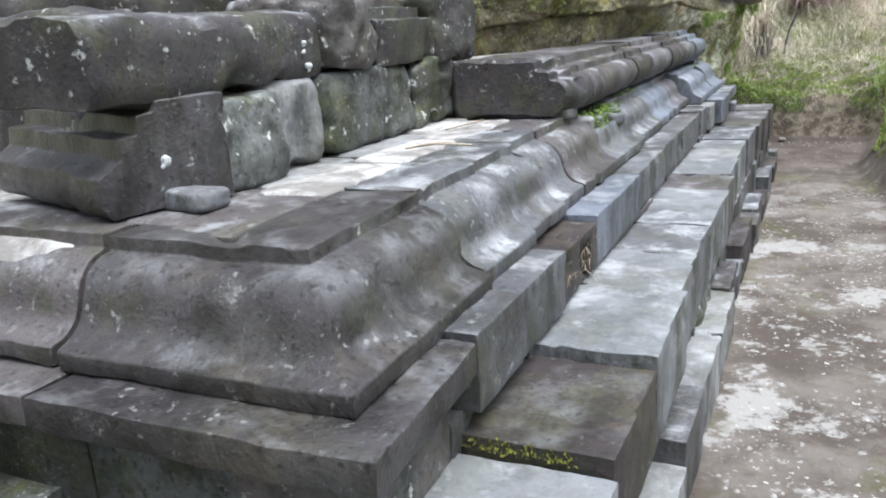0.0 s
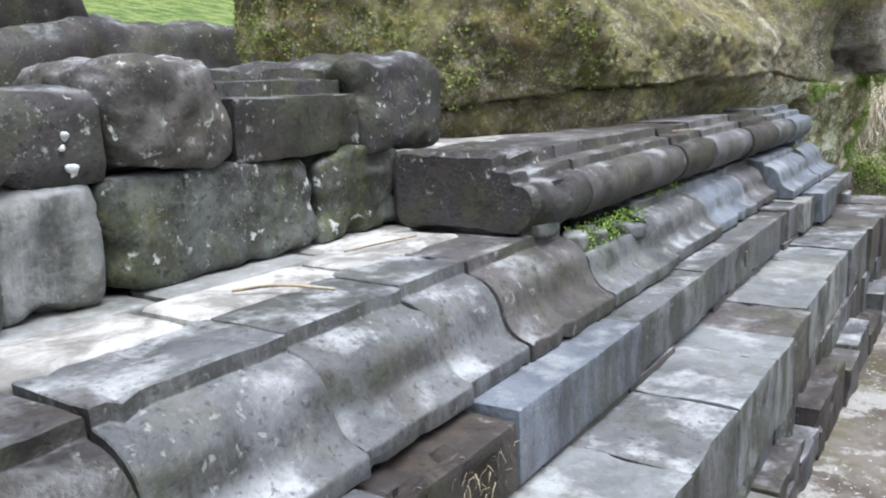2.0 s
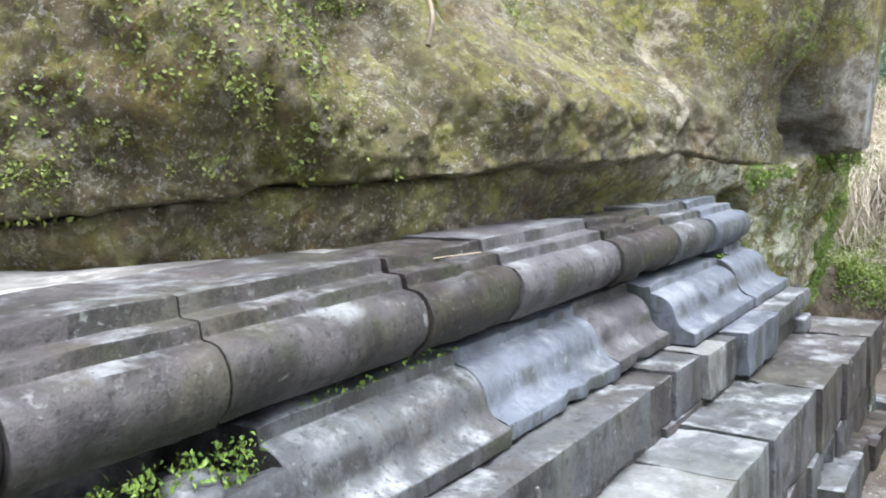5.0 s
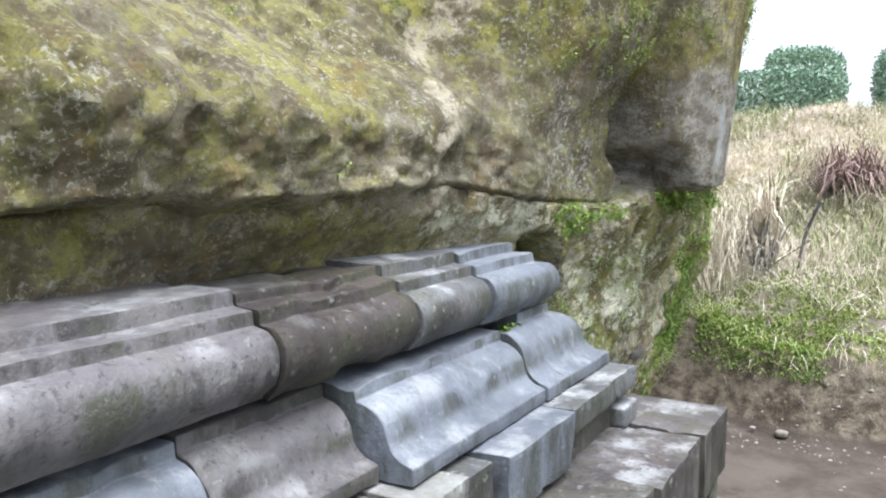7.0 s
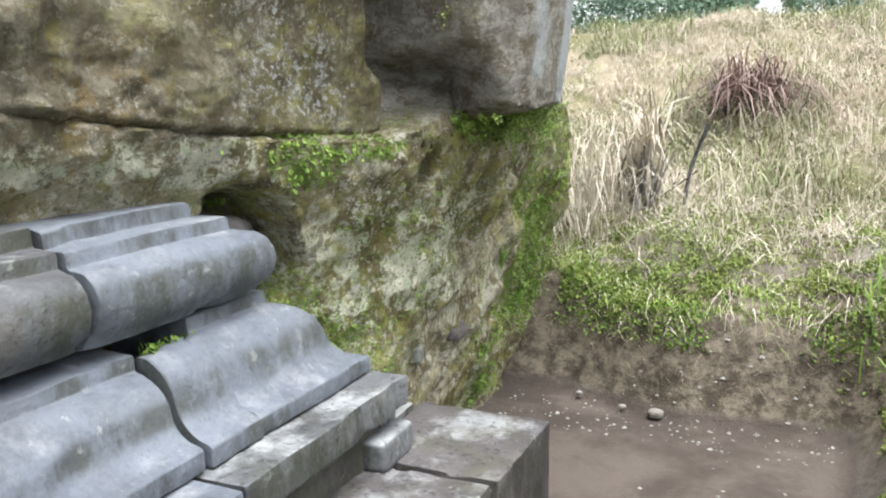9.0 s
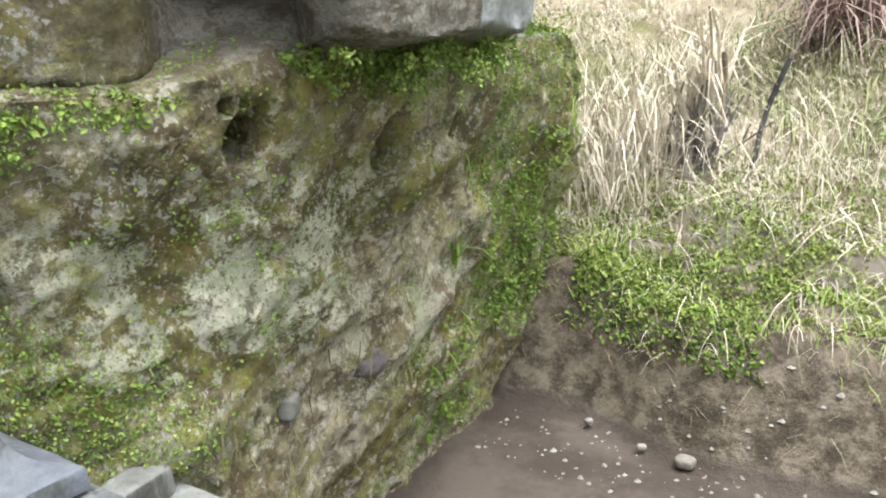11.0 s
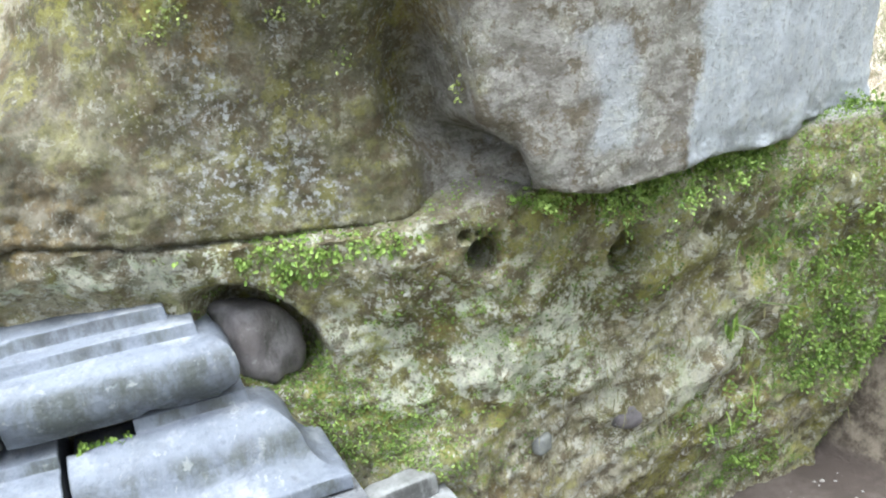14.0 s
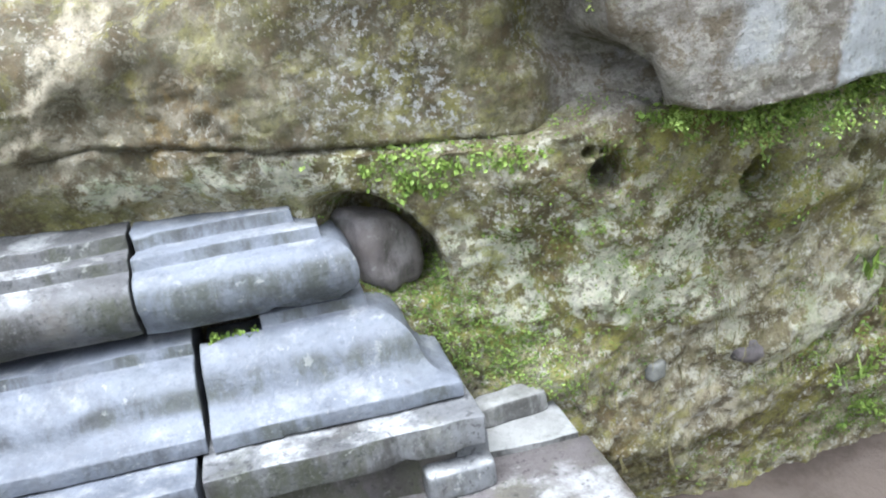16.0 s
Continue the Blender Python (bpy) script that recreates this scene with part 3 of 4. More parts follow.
UPPER = [(-3.6, 5.6), (-3.2, 4.2), (-2.85, 3.8), (-2.5, 3.75), (-1.95, 3.85), (-1.42, 4.25), (-1.14, 5.2), (-1.07, 6.4), (-0.99, 7.0), (-0.92, 7.42), (-0.89, 7.5), (-0.66, 7.55), (-0.565, 7.75), (-0.57, 8.05), (-0.64, 8.33), (-0.69, 8.5), (-0.8, 8.62), (-0.9, 8.8), (-1.0, 9.1), (-1.35, 9.35), (-3.2, 9.4), (-3.7, 8.2), (-3.75, 6.4), (-3.62, 5.65)]
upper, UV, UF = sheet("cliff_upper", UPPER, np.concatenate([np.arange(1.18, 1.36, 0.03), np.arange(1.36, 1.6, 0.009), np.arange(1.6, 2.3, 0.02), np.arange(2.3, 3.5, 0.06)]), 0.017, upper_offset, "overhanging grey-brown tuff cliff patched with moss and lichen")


def bank_offset(p, z):
    y = p[:, 1]
    top = 1.46 - 0.5 * smooth(8.75, 9.5, y)
    off = -0.13 * (1 - smooth(0.95, 1.35, z)) - 0.07 * (1 - smooth(0.5, 1.0, z)) - 0.15 * (1 - smooth(0.0, 0.5, z))
    dz = z * (top / 1.46) - z
    big = fbm(p, 1.9, 3, 41) * 0.10
    lumps = np.abs(fbm(p, 4.2, 4, 47, 0.6)) * 0.10
    fine = fbm(p, 13, 5, 53, 0.75) * 0.075
    # leaning out towards the ledge behind the mouldings
    off = off - 0.09 * smooth(1.41, 1.25, z) * smooth(5.2, 5.6, y) * smooth(7.0, 6.8, y) - 0.25 * smooth(-0.012, 0.05, z + dz - np.interp(y, LIP_Y, LIP_Z))
    # knobs standing out of the bank
    for by, bz, r, h in ((8.1, 1.10, 0.10, 0.07), (8.2, 0.62, 0.12, 0.06), (7.95, 0.80, 0.07, 0.04), (8.55, 0.95, 0.12, 0.06), (7.45, 0.66, 0.10, 0.05), (8.28, 1.14, 0.07, 0.05), (7.7, 0.95, 0.06, 0.03), (8.42, 0.70, 0.08, 0.05)):
        off = off + h * np.exp(-(((y - by) / r) ** 2 + ((z - bz) / (r * 0.8)) ** 2))
    # two small burrows
    for by, bz, r, dep in ((7.6, 1.272, 0.04, 0.35), (8.02, 1.205, 0.055, 0.2), (8.3, 1.22, 0.03, 0.08), (7.55, 1.335, 0.014, 0.06), (7.585, 1.34, 0.011, 0.05), (7.62, 1.328, 0.012, 0.05)):
        off = off - dep * np.exp(-(((y - by) / r) ** 2 + ((z + dz - bz) / (r * 1.1)) ** 2) ** 3)
    # hollow beside the end of the mouldings
    off = off - 0.30 * np.exp(-(((y - 7.04) / 0.13) ** 2 + ((z - 1.115 + 0.6 * (y - 7.04)) / 0.135) ** 2) ** 3)
    return off + big - lumps + fine + 0.03, dz


BANK = [(-2.6, 3.75), (-1.9, 3.95), (-1.54, 4.4), (-1.37, 5.1), (-1.26, 5.6), (-1.19, 6.0), (-1.12, 6.45), (-1.04, 6.9), (-0.97, 7.1), (-0.89, 7.35), (-0.81, 7.62), (-0.80, 8.1), (-0.86, 8.8), (-0.88, 9.2), (-1.1, 9.55), (-2.2, 9.8)]
bank, BV, BF = sheet("cliff_lower", BANK, np.arange(-0.06, 1.66, 0.014), 0.015, bank_offset, "low mossy tuff bank with pale crust and small burrows")


# ---- temple plinth ----
plinth = thing("temple_plinth", "ruined andesite temple base with stepped and moulded courses", "ruin")


def cyma(z0, z1, w, n=7):
    """Bell curve from the lip up to the top band: hollow below, swelling above."""
    a, b, c, e = w * 0.4, (z1 - z0) * 0.42, w * 0.6, (z1 - z0) * 0.58
    th = np.linspace(0, math.pi / 2, n)
    pts = [(-a * math.sin(t), b * (1 - math.cos(t))) for t in th] + [(-a - c * (1 - math.cos(t)), b + e * math.sin(t)) for t in th[1:]]
    k = 0.80
    return [(-0.012 + k * p + (1 - k) * -w * i / (2 * n - 2), z0 + k * q + (1 - k) * (z1 - z0) * i / (2 * n - 2)) for i, (p, q) in enumerate(pts)]


def cushion_outline(full=True, w=0.165, band=True, top=1.022):
    pts = [(-0.42, 0.775), (0.0, 0.775), (0.0, 0.818)]
    curve = cyma(0.823, top - 0.035, w)
    if not full:
        return pts + curve[:9] + [(-0.14, 0.93), (-0.20, 0.90), (-0.42, 0.885)]
    if not band:
        return pts + curve + [(-0.20, 0.97), (-0.21, 0.92), (-0.42, 0.92)]
    pts += curve
    return pts + [(-0.012 - w - 0.008, top - 0.032), (-0.012 - w - 0.010, top), (-0.42, top)]


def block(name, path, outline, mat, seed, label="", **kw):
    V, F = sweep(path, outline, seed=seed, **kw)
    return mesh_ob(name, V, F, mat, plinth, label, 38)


def run_y(x, y0, y1):
    return [(x, y0), (x, y1)]


# bell-moulded course; the corner stone turns to the front
block("cushion_block", [(-1.505, 0.905), (-0.785, 0.905), (-0.80, 1.625)], cushion_outline(), M_CORNER, 1, "dark corner stone with a mitred bell moulding", worn=0.003, chips=0.8)
block("cushion_block", [(-2.4, 0.93), (-1.53, 0.915)], cushion_outline(), M_PURPLE, 2)
CUSHIONS = [
    (-0.82, 1.632, 2.045, M_GREY), (-0.838, 2.05, 2.43, M_GREY), (-0.855, 2.435, 2.72, M_GREY), (-0.85, 2.728, 3.272, M_PURPLE),
    (-0.882, 3.905, 4.57, M_GREY), (-0.893, 4.578, 5.268, M_BLUE), (-0.905, 5.276, 5.742, M_MAUVE), (-0.818, 5.75, 6.56, M_BLUE),
]
for k, (x, a, b, mt) in enumerate(CUSHIONS):
    block("cushion_block", run_y(x, a, b), cushion_outline() if a < 3 else cushion_outline(True, 0.142, True, 0.994), mt, 10 + k, worn=0.0032, chips=0.55)
block("cushion_block", run_y(-0.853, 3.28, 3.898), cushion_outline(False), M_GREY, 31, "grey bell-moulded stone with its upper half broken away")
V1 = sweep(run_y(-0.812, 6.572, 6.733), cushion_outline(True, band=False), seed=33, gap=0, worn=0.003)
V2 = sweep([(-0.812, 6.725), (-0.812, 7.18), (-1.245, 7.18)], cushion_outline(), seed=34, gap=0, worn=0.003)
mesh_ob("cushion_block", *join(V1, V2), M_BLUE, plinth, "blue-grey end stone of the bell moulding with a notched top", 38)

# tread course
block("tread_block", [(-1.475, 0.79), (-0.682, 0.79), (-0.712, 1.3)], box_outline(-0.3, 0.0, 0.70, 0.772), M_CORNER, 41)
block("tread_block", [(-2.4, 0.80), (-1.49, 0.795)], box_outline(-0.3, 0.0, 0.70, 0.768), M_PURPLE, 42)
TREADS = [
    (-0.715, 1.305, 1.6, 0.785, M_GREY), (-0.72, 1.605, 2.0, 0.778, M_GREY), (-0.735, 2.0, 2.43, 0.755, M_RED), (-0.735, 2.44, 3.18, 0.772, M_BLUE),
    (-0.752, 3.19, 3.89, 0.768, M_GREY), (-0.765, 3.9, 5.19, 0.768, M_GREY), (-0.785, 5.2, 5.43, 0.752, M_PURPLE), (-0.775, 5.436, 5.69, 0.762, M_GREY), (-0.742, 5.696, 5.9, 0.768, M_PALE), (-0.752, 5.905, 6.05, 0.757, M_GREY),
    (-0.705, 6.06, 6.53, 0.77, M_BLUE), (-0.712, 6.54, 7.205, 0.77, M_GREY),
]
for k, (x, a, b, z, mt) in enumerate(TREADS):
    low = 0.69 if b > 7 else 0.60
    block("tread_block", run_y(x, a, b), box_outline(-0.26, 0.0, low, z), mt, 50 + k, worn=0.0026, chips=0.5 if mt is not M_RED else 2.5)

# plain wall under the treads
random.seed(4)
y, k = 0.84, 0
while y < 7.2:
    e = min(y + random.uniform(0.35, 0.6), 7.22)
    block("wall_block", run_y(-0.755 + random.uniform(-0.012, 0.012) + (-0.03 if 3.5 < y < 5.6 else 0), y, e), box_outline(-0.25, 0, 0.36, 0.697 if (y < 1.2 or y > 6.4) else 0.597), random.choice((M_GREY, M_PURPLE)), 70 + k)
    y, k = e, k + 1
block("wall_block", [(-1.42, 0.87), (-0.76, 0.87)], box_outline(-0.25, 0, 0.36, 0.697), M_LICHEN, 95)
block("wall_block", [(-2.1, 0.87), (-1.425, 0.87)], box_outline(-0.25, 0, 0.36, 0.697), M_LICHEN, 96)

# broad step
STEPS = [
    (-0.415, 0.42, 0.86, 0.505, M_STEP), (-0.41, 0.865, 1.285, 0.508, M_STEP), (-0.415, 1.292, 1.755, 0.55, M_RED), (-0.415, 1.762, 2.30, 0.58, M_STEP), (-0.44, 2.305, 2.72, 0.577, M_STEP), (-0.45, 2.725, 3.15, 0.572, M_GREY),
    (-0.445, 3.156, 3.60, 0.575, M_STEP), (-0.442, 3.606, 3.87, 0.57, M_STEP), (-0.455, 3.876, 4.25, 0.565, M_PURPLE), (-0.475, 4.256, 4.74, 0.57, M_STEP), (-0.49, 4.746, 5.12, 0.562, M_PALE), (-0.49, 5.126, 5.47, 0.565, M_STEP),
    (-0.475, 5.476, 6.1, 0.572, M_GREY), (-0.455, 6.106, 6.55, 0.572, M_PURPLE), (-0.44, 6.556, 7.10, 0.565, M_PURPLE), (-0.425, 7.106, 7.51, 0.57, M_PURPLE),
]
for k, (x, a, b, z, mt) in enumerate(STEPS):
    block("step_block", run_y(x, a, b), box_outline(-0.40, 0, 0.32, z), mt, 110 + k, worn=0.0042, chips=0.6)
block("step_block", [(-1.5, 0.43), (-0.82, 0.43)], box_outline(-0.42, 0, 0.3, 0.5), M_LICHEN, 128)
block("step_block", [(-2.2, 0.45), (-1.51, 0.43)], box_outline(-0.42, 0, 0.3, 0.53), M_LICHEN, 129)
block("step_block", [(-0.85, 7.24), (-1.12, 7.24), (-1.12, 7.50), (-0.85, 7.50)][:2], box_outline(-0.0, 0.25, 0.32, 0.57), M_PALE, 130)
random.seed(9)
y, k = 0.42, 0
while y < 7.45:
    e = min(y + random.uniform(0.3, 0.62), 7.48)
    block("base_block", run_y(-0.455 + random.uniform(-0.025, 0.01), y, e), box_outline(-0.33, 0, 0.02, 0.318), random.choice((M_GREY, M_LICHEN, M_PURPLE)), 140 + k, chips=1.2)
    block("ledge_block", run_y(-0.372 + random.uniform(-0.02, 0.012), y + 0.1, e + 0.1), box_outline(-0.14, 0, -0.03, random.uniform(0.11, 0.24)), random.choice((M_GREY, M_PALE, M_RED, M_PURPLE)), 170 + k, chips=1.5)
    y, k = e, k + 1

# upper course: half-round roll with stepped bands
def roll_outline(back=-0.5, top=1.255):
    arc = [(-0.05 + 0.05 * math.cos(a), 1.112 + 0.068 * math.sin(a)) for a in np.linspace(-math.pi / 2, math.pi / 2, 9)]
    return [(back, 1.024), (-0.052, 1.024), (-0.05, 1.044)] + arc + [(-0.075, 1.183), (-0.077, 1.216), (-0.135, 1.219), (-0.138, top), (back, top)]


ROLLS = [(-0.985, 3.04, 3.425, M_DARK, -0.54, 1.268), (-0.988, 3.428, 3.81, M_PURPLE, -0.5, 1.262), (-0.992, 3.815, 4.395, M_PURPLE, -0.5, 1.258), (-0.986, 4.40, 4.82, M_RED, -0.4, 1.25),
         (-0.98, 4.825, 5.49, M_MAUVE, -0.45, 1.257), (-0.968, 5.494, 6.03, M_RED, -0.36, 1.246), (-0.955, 6.034, 6.45, M_GREY, -0.34, 1.258), (-0.943, 6.457, 6.985, M_BLUE, -0.30, 1.255)]
for k, (x, a, b, mt, back, top) in enumerate(ROLLS):
    path = run_y(x, a, b) if k < 7 else [(x, a), (x, b), (x - 0.31, b)]
    block("roll_block", path, roll_outline(back, top), mt, 210 + k, worn=0.011 if k == 0 else 0.009 if mt is M_RED else 0.003, end=0.022 if k == 0 else 0.002, gap=0.0015, chips=1.2 if mt is M_RED or k == 0 else 0.5, soft=0.042 if k == 0 else 0.008)

# paving on the lower terrace, laid in uneven flags
FLAGS = [(-1.40, -1.21, 1.14, 1.52, M_PURPLE), (-1.60, -1.41, 1.2, 1.6, M_PURPLE), (-1.44, -1.22, 1.53, 2.0, M_PALE), (-1.62, -1.445, 1.61, 2.1, M_PALE), (-1.42, -1.235, 2.01, 2.5, M_PALE), (-1.60, -1.425, 2.11, 2.6, M_PALE),
         (-1.45, -1.245, 2.51, 3.02, M_PALE), (-1.62, -1.455, 2.61, 3.1, M_PALE)]
for k, (x0, x1, a, b, mt) in enumerate(FLAGS):
    V, F = rough_block(((x0 + x1) / 2, (a + b) / 2, 0.99), (x1 - x0 + 0.01, b - a - 0.006, 0.075), 0, 14, 0.008, 10, 230 + k, chips=0.2)
    mesh_ob("paving_flag", V, F, M_LIME if k in (2, 4, 6, 7) else mt, plinth, "", 40)
V, F = rough_block((-3.1, 3.0, 0.5), (3.2, 3.9, 1.0), 0, 30, 0.02, 20, 260, chips=0)
mesh_ob("core_fill", V, F, M_LIME, plinth, "rubble and earth core of the base", 40)
V, F = rough_block((-2.55, 5.0, 0.85), (2.24, 3.7, 0.79), 0, 30, 0.02, 24, 261, chips=0)
mesh_ob("core_fill", V, F, M_LIME, plinth, "", 40)

# ---- loose stones on the terrace ----
STONES = "loose stones stacked on the terrace"


def loose(name, label, V, F, mat, angle=42):
    ob = mesh_ob(name, V, F, mat, None, "", angle)
    return tagged(ob, label, "stone", STONES)


def hewn(label, x, y0, y1, z0, z1, depth, mat, seed, **kw):
    V, F = rough_block((x - depth / 2, (y0 + y1) / 2, (z0 + z1) / 2), (depth, y1 - y0, z1 - z0), **{"wear": 0.04, "power": 11, "seed": seed, "n": 26, "chips": 1.3, **kw})
    return loose("stone_block", label, V, F, mat)


hewn("squared dark stone crusted with white and green lichen", -1.50, 1.39, 1.785, 1.02, 1.265, 0.34, M_LICHEN, 301)
hewn("pale grey squared stone with green foot", -1.52, 1.787, 2.032, 1.025, 1.275, 0.34, M_PALE, 302)
hewn("long grey stone with a mossy lower face", -1.515, 2.036, 2.712, 1.025, 1.295, 0.36, M_LICHEN, 303)
hewn("grey stone with a green weathered face", -1.525, 2.716, 3.12, 1.025, 1.285, 0.36, M_LICHEN, 304)


def moulded(label, x, y0, y1, outline, mat, seed, **kw):
    V, F = sweep(run_y(x, y0, y1), outline, seed=seed, worn=0.009, chips=1.0, **kw)
    return loose("moulded_stone", label, V, F, mat)


moulded("long dark stone with a rough lichen-covered face", -1.515, 1.12, 2.05, [(-0.36, 1.30), (-0.02, 1.29), (0.0, 1.33), (-0.005, 1.45), (-0.03, 1.485), (-0.12, 1.50), (-0.36, 1.505)], M_DARK, 311)
hewn("rounded stone with a pale lichen-whitened end", -1.50, 2.04, 2.42, 1.285, 1.555, 0.44, M_MOTTLED, 312, power=5, wear=0.06)
moulded("dark moulded stone with stepped bands on top", -1.52, 2.42, 2.9, [(-0.4, 1.29), (0.0, 1.29), (0.0, 1.455), (-0.06, 1.458), (-0.062, 1.50), (-0.12, 1.503), (-0.123, 1.535), (-0.4, 1.54)], M_DARK, 313)
hewn("dark rounded boulder-like stone at the end of the stack", -1.50, 2.9, 3.33, 1.275, 1.575, 0.40, M_DARK, 314, power=7, wear=0.045)
hewn("small dark stone behind the stack", -1.86, 2.85, 3.25, 1.25, 1.57, 0.3, M_DARK, 315, power=4)
hewn("flat dark stone behind the stack", -1.97, 1.55, 2.0, 1.0, 1.52, 0.5, M_DARK, 316)
hewn("weathered dark stone on the terrace", -1.92, 2.0, 2.8, 1.0, 1.50, 0.45, M_DARK, 317)
V, F = sweep([(-2.25, 1.40), (-1.57, 1.165)], [(-0.34, 1.03), (-0.01, 1.03), (0.012, 1.06), (0.012, 1.13), (-0.05, 1.165), (-0.055, 1.215), (-0.10, 1.22), (-0.105, 1.265), (-0.15, 1.27), (-0.16, 1.295), (-0.34, 1.295)], seed=321, worn=0.006, chips=0.8)
loose("moulded_stone", "dark moulded stone with three stepped bands lying on the corner", V, F, M_CORNER)
V, F = rough_block((-1.175, 7.045, 1.095), (0.18, 0.165, 0.215), 28, 4.0, 0.05, 20, 330, lean=(0.0, -0.15))
loose("boulder", "rounded purple-grey boulder wedged in a hollow of the bank", V, F, M_BOULDER)
V, F = rough_block((-1.0, 7.355, 0.605), (0.075, 0.21, 0.075), 6, 7, 0.012, 10, 331)
loose("stone_fragment", "narrow pale stone lying at the end of the step", V, F, M_PALE)


for k, (x, y, z, w, d, h) in enumerate(((-1.06, 3.16, 1.035, 0.10, 0.14, 0.05), (-1.02, 3.33, 0.965, 0.09, 0.12, 0.07), (-1.03, 3.5, 0.95, 0.08, 0.15, 0.07), (-1.0, 3.72, 0.93, 0.1, 0.17, 0.06), (-1.47, 1.345, 1.05, 0.12, 0.16, 0.06))):
    V, F = rough_block((x, y, z), (w, d, h), 20 * k, 4.5, 0.016, 12, 340 + k)
    loose("stone_fragment", "small broken grey stone lodged between larger blocks", V, F, M_PALE if k == 1 else M_GREY)


V, F = rough_block((-0.755, 7.13, 0.603), (0.10, 0.17, 0.075), 2, 8, 0.01, 10, 350)
loose("stone_fragment", "small grey stone wedged under the end of the tread", V, F, M_GREY)
V, F = rough_block((-1.005, 7.80, 0.61), (0.06, 0.06, 0.065), 10, 5.0, 0.016, 10, 351)
loose("bank_stone", "small whitish stone set in the low bank", V, F, M_PALE)
V, F = rough_block((-1.055, 8.13, 0.66), (0.16, 0.24, 0.17), 0, 2.6, 0.05, 18, 352)
loose("bank_stone", "grey-brown stone half buried in the low bank", V, F, M_BOULDER)
V, F = rough_block((-0.752, 4.455, 0.70), (0.012, 0.012, 0.07), 0, 4, 0.003, 6, 353, chips=0)
mesh_ob("lichen_streak", V, F, M_PALE, plinth, "narrow white streak on a tread stone", 60)


# ---- plants ----
def surface_points(V, F, count, seed, keep):
    """Random places on a mesh, kept by a test of place and normal."""
    rng = np.random.default_rng(seed)
    Q = np.array(F)
    A, B, C, D = (V[Q[:, k]] for k in range(4))
    n = np.cross(C - A, D - B)
    area = np.linalg.norm(n, axis=1)
    pick = rng.choice(len(Q), count, p=area / area.sum())
    u, v = rng.random((2, count, 1))
    P = (A[pick] * (1 - u) + B[pick] * u) * (1 - v) + (D[pick] * (1 - u) + C[pick] * u) * v
    N = n[pick] / (area[pick][:, None] + 1e-12)
    ok = keep(P, N, rng)
    return P[ok], N[ok], rng


def unit(v):
    return v / (np.linalg.norm(v, axis=1)[:, None] + 1e-9)


def leaves(name, P, N, rng, size, mat, label, lift=0.6, droop=0.0):
    """Small pointed leaves standing off a surface."""
    m = len(P)
    dirn = unit(rng.normal(size=(m, 3)) + N * lift + np.array([0, 0, -droop]))
    side = unit(np.cross(dirn, unit(rng.normal(size=(m, 3)) + N * 0.4)))
    up = np.cross(side, dirn)
    s = (size * rng.uniform(0.5, 1.5, (m, 1)))
    base = P + N * 0.004
    a = base
    b = base + dirn * s * 0.55 + side * s * 0.32 + up * s * 0.08
    c = base + dirn * s * 1.0 - up * s * 0.1
    d = base + dirn * s * 0.55 - side * s * 0.32 + up * s * 0.08
    V = np.stack([a, b, c, d], 1).reshape(-1, 3)
    F = [t for i in range(m) for t in ((4 * i, 4 * i + 1, 4 * i + 2), (4 * i, 4 * i + 2, 4 * i + 3))]
    ob = mesh_ob(name, V, F, mat)
    return tagged(ob, label, "plants", kind="stuff")


def blades(name, P, rng, height, width, mat, label, lean=0.7, curl=0.5):
    """Bent grass blades from places on the ground."""
    m = len(P)
    h = height * rng.uniform(0.45, 1.4, (m, 1))
    ang = rng.uniform(0, 2 * math.pi, (m, 1))
    out = np.concatenate([np.cos(ang), np.sin(ang), np.zeros((m, 1))], 1)
    sd = np.concatenate([-np.sin(ang), np.cos(ang), np.zeros((m, 1))], 1) * width * rng.uniform(0.6, 1.4, (m, 1))
    ln = lean * rng.uniform(0.1, 1.3, (m, 1))
    z = np.array([[0, 0, 1.0]])
    p0 = P
    p1 = P + z * h * 0.55 + out * h * 0.25 * ln
    p2 = P + z * h * (0.9 - 0.3 * curl * ln) + out * h * 0.7 * ln
    p3 = P + z * h * (1.0 - 0.75 * curl * ln) + out * h * 1.1 * ln
    V = np.stack([p0 - sd, p0 + sd, p1 - sd * 0.9, p1 + sd * 0.9, p2 - sd * 0.6, p2 + sd * 0.6, p3], 1).reshape(-1, 3)
    F = []
    for i in range(m):
        o = 7 * i
        F += [(o, o + 1, o + 3, o + 2), (o + 2, o + 3, o + 5, o + 4), (o + 4, o + 5, o + 6)]
    ob = mesh_ob(name, V, F, mat)
    return tagged(ob, label, "grass", kind="stuff")


def clumped(P, N, rng, per, radius):
    """Spreads each place into a small cushion of many."""
    k = np.repeat(np.arange(len(P)), per)
    r = radius * np.repeat(rng.uniform(0.4, 1.5, (len(P), 1)), per, 0)
    d = rng.normal(size=(len(k), 3)) * r * 0.55
    d = d - N[k] * np.minimum((d * N[k]).sum(1), 0)[:, None] * 1.6
    return P[k] + d, unit(N[k] + d / (r + 1e-6) * 0.5)


def patchy(scale, seed, cut):
    return lambda P: vnoise(P, scale, seed) * 0.6 + vnoise(P, scale * 2.7, seed + 1) * 0.4 > cut


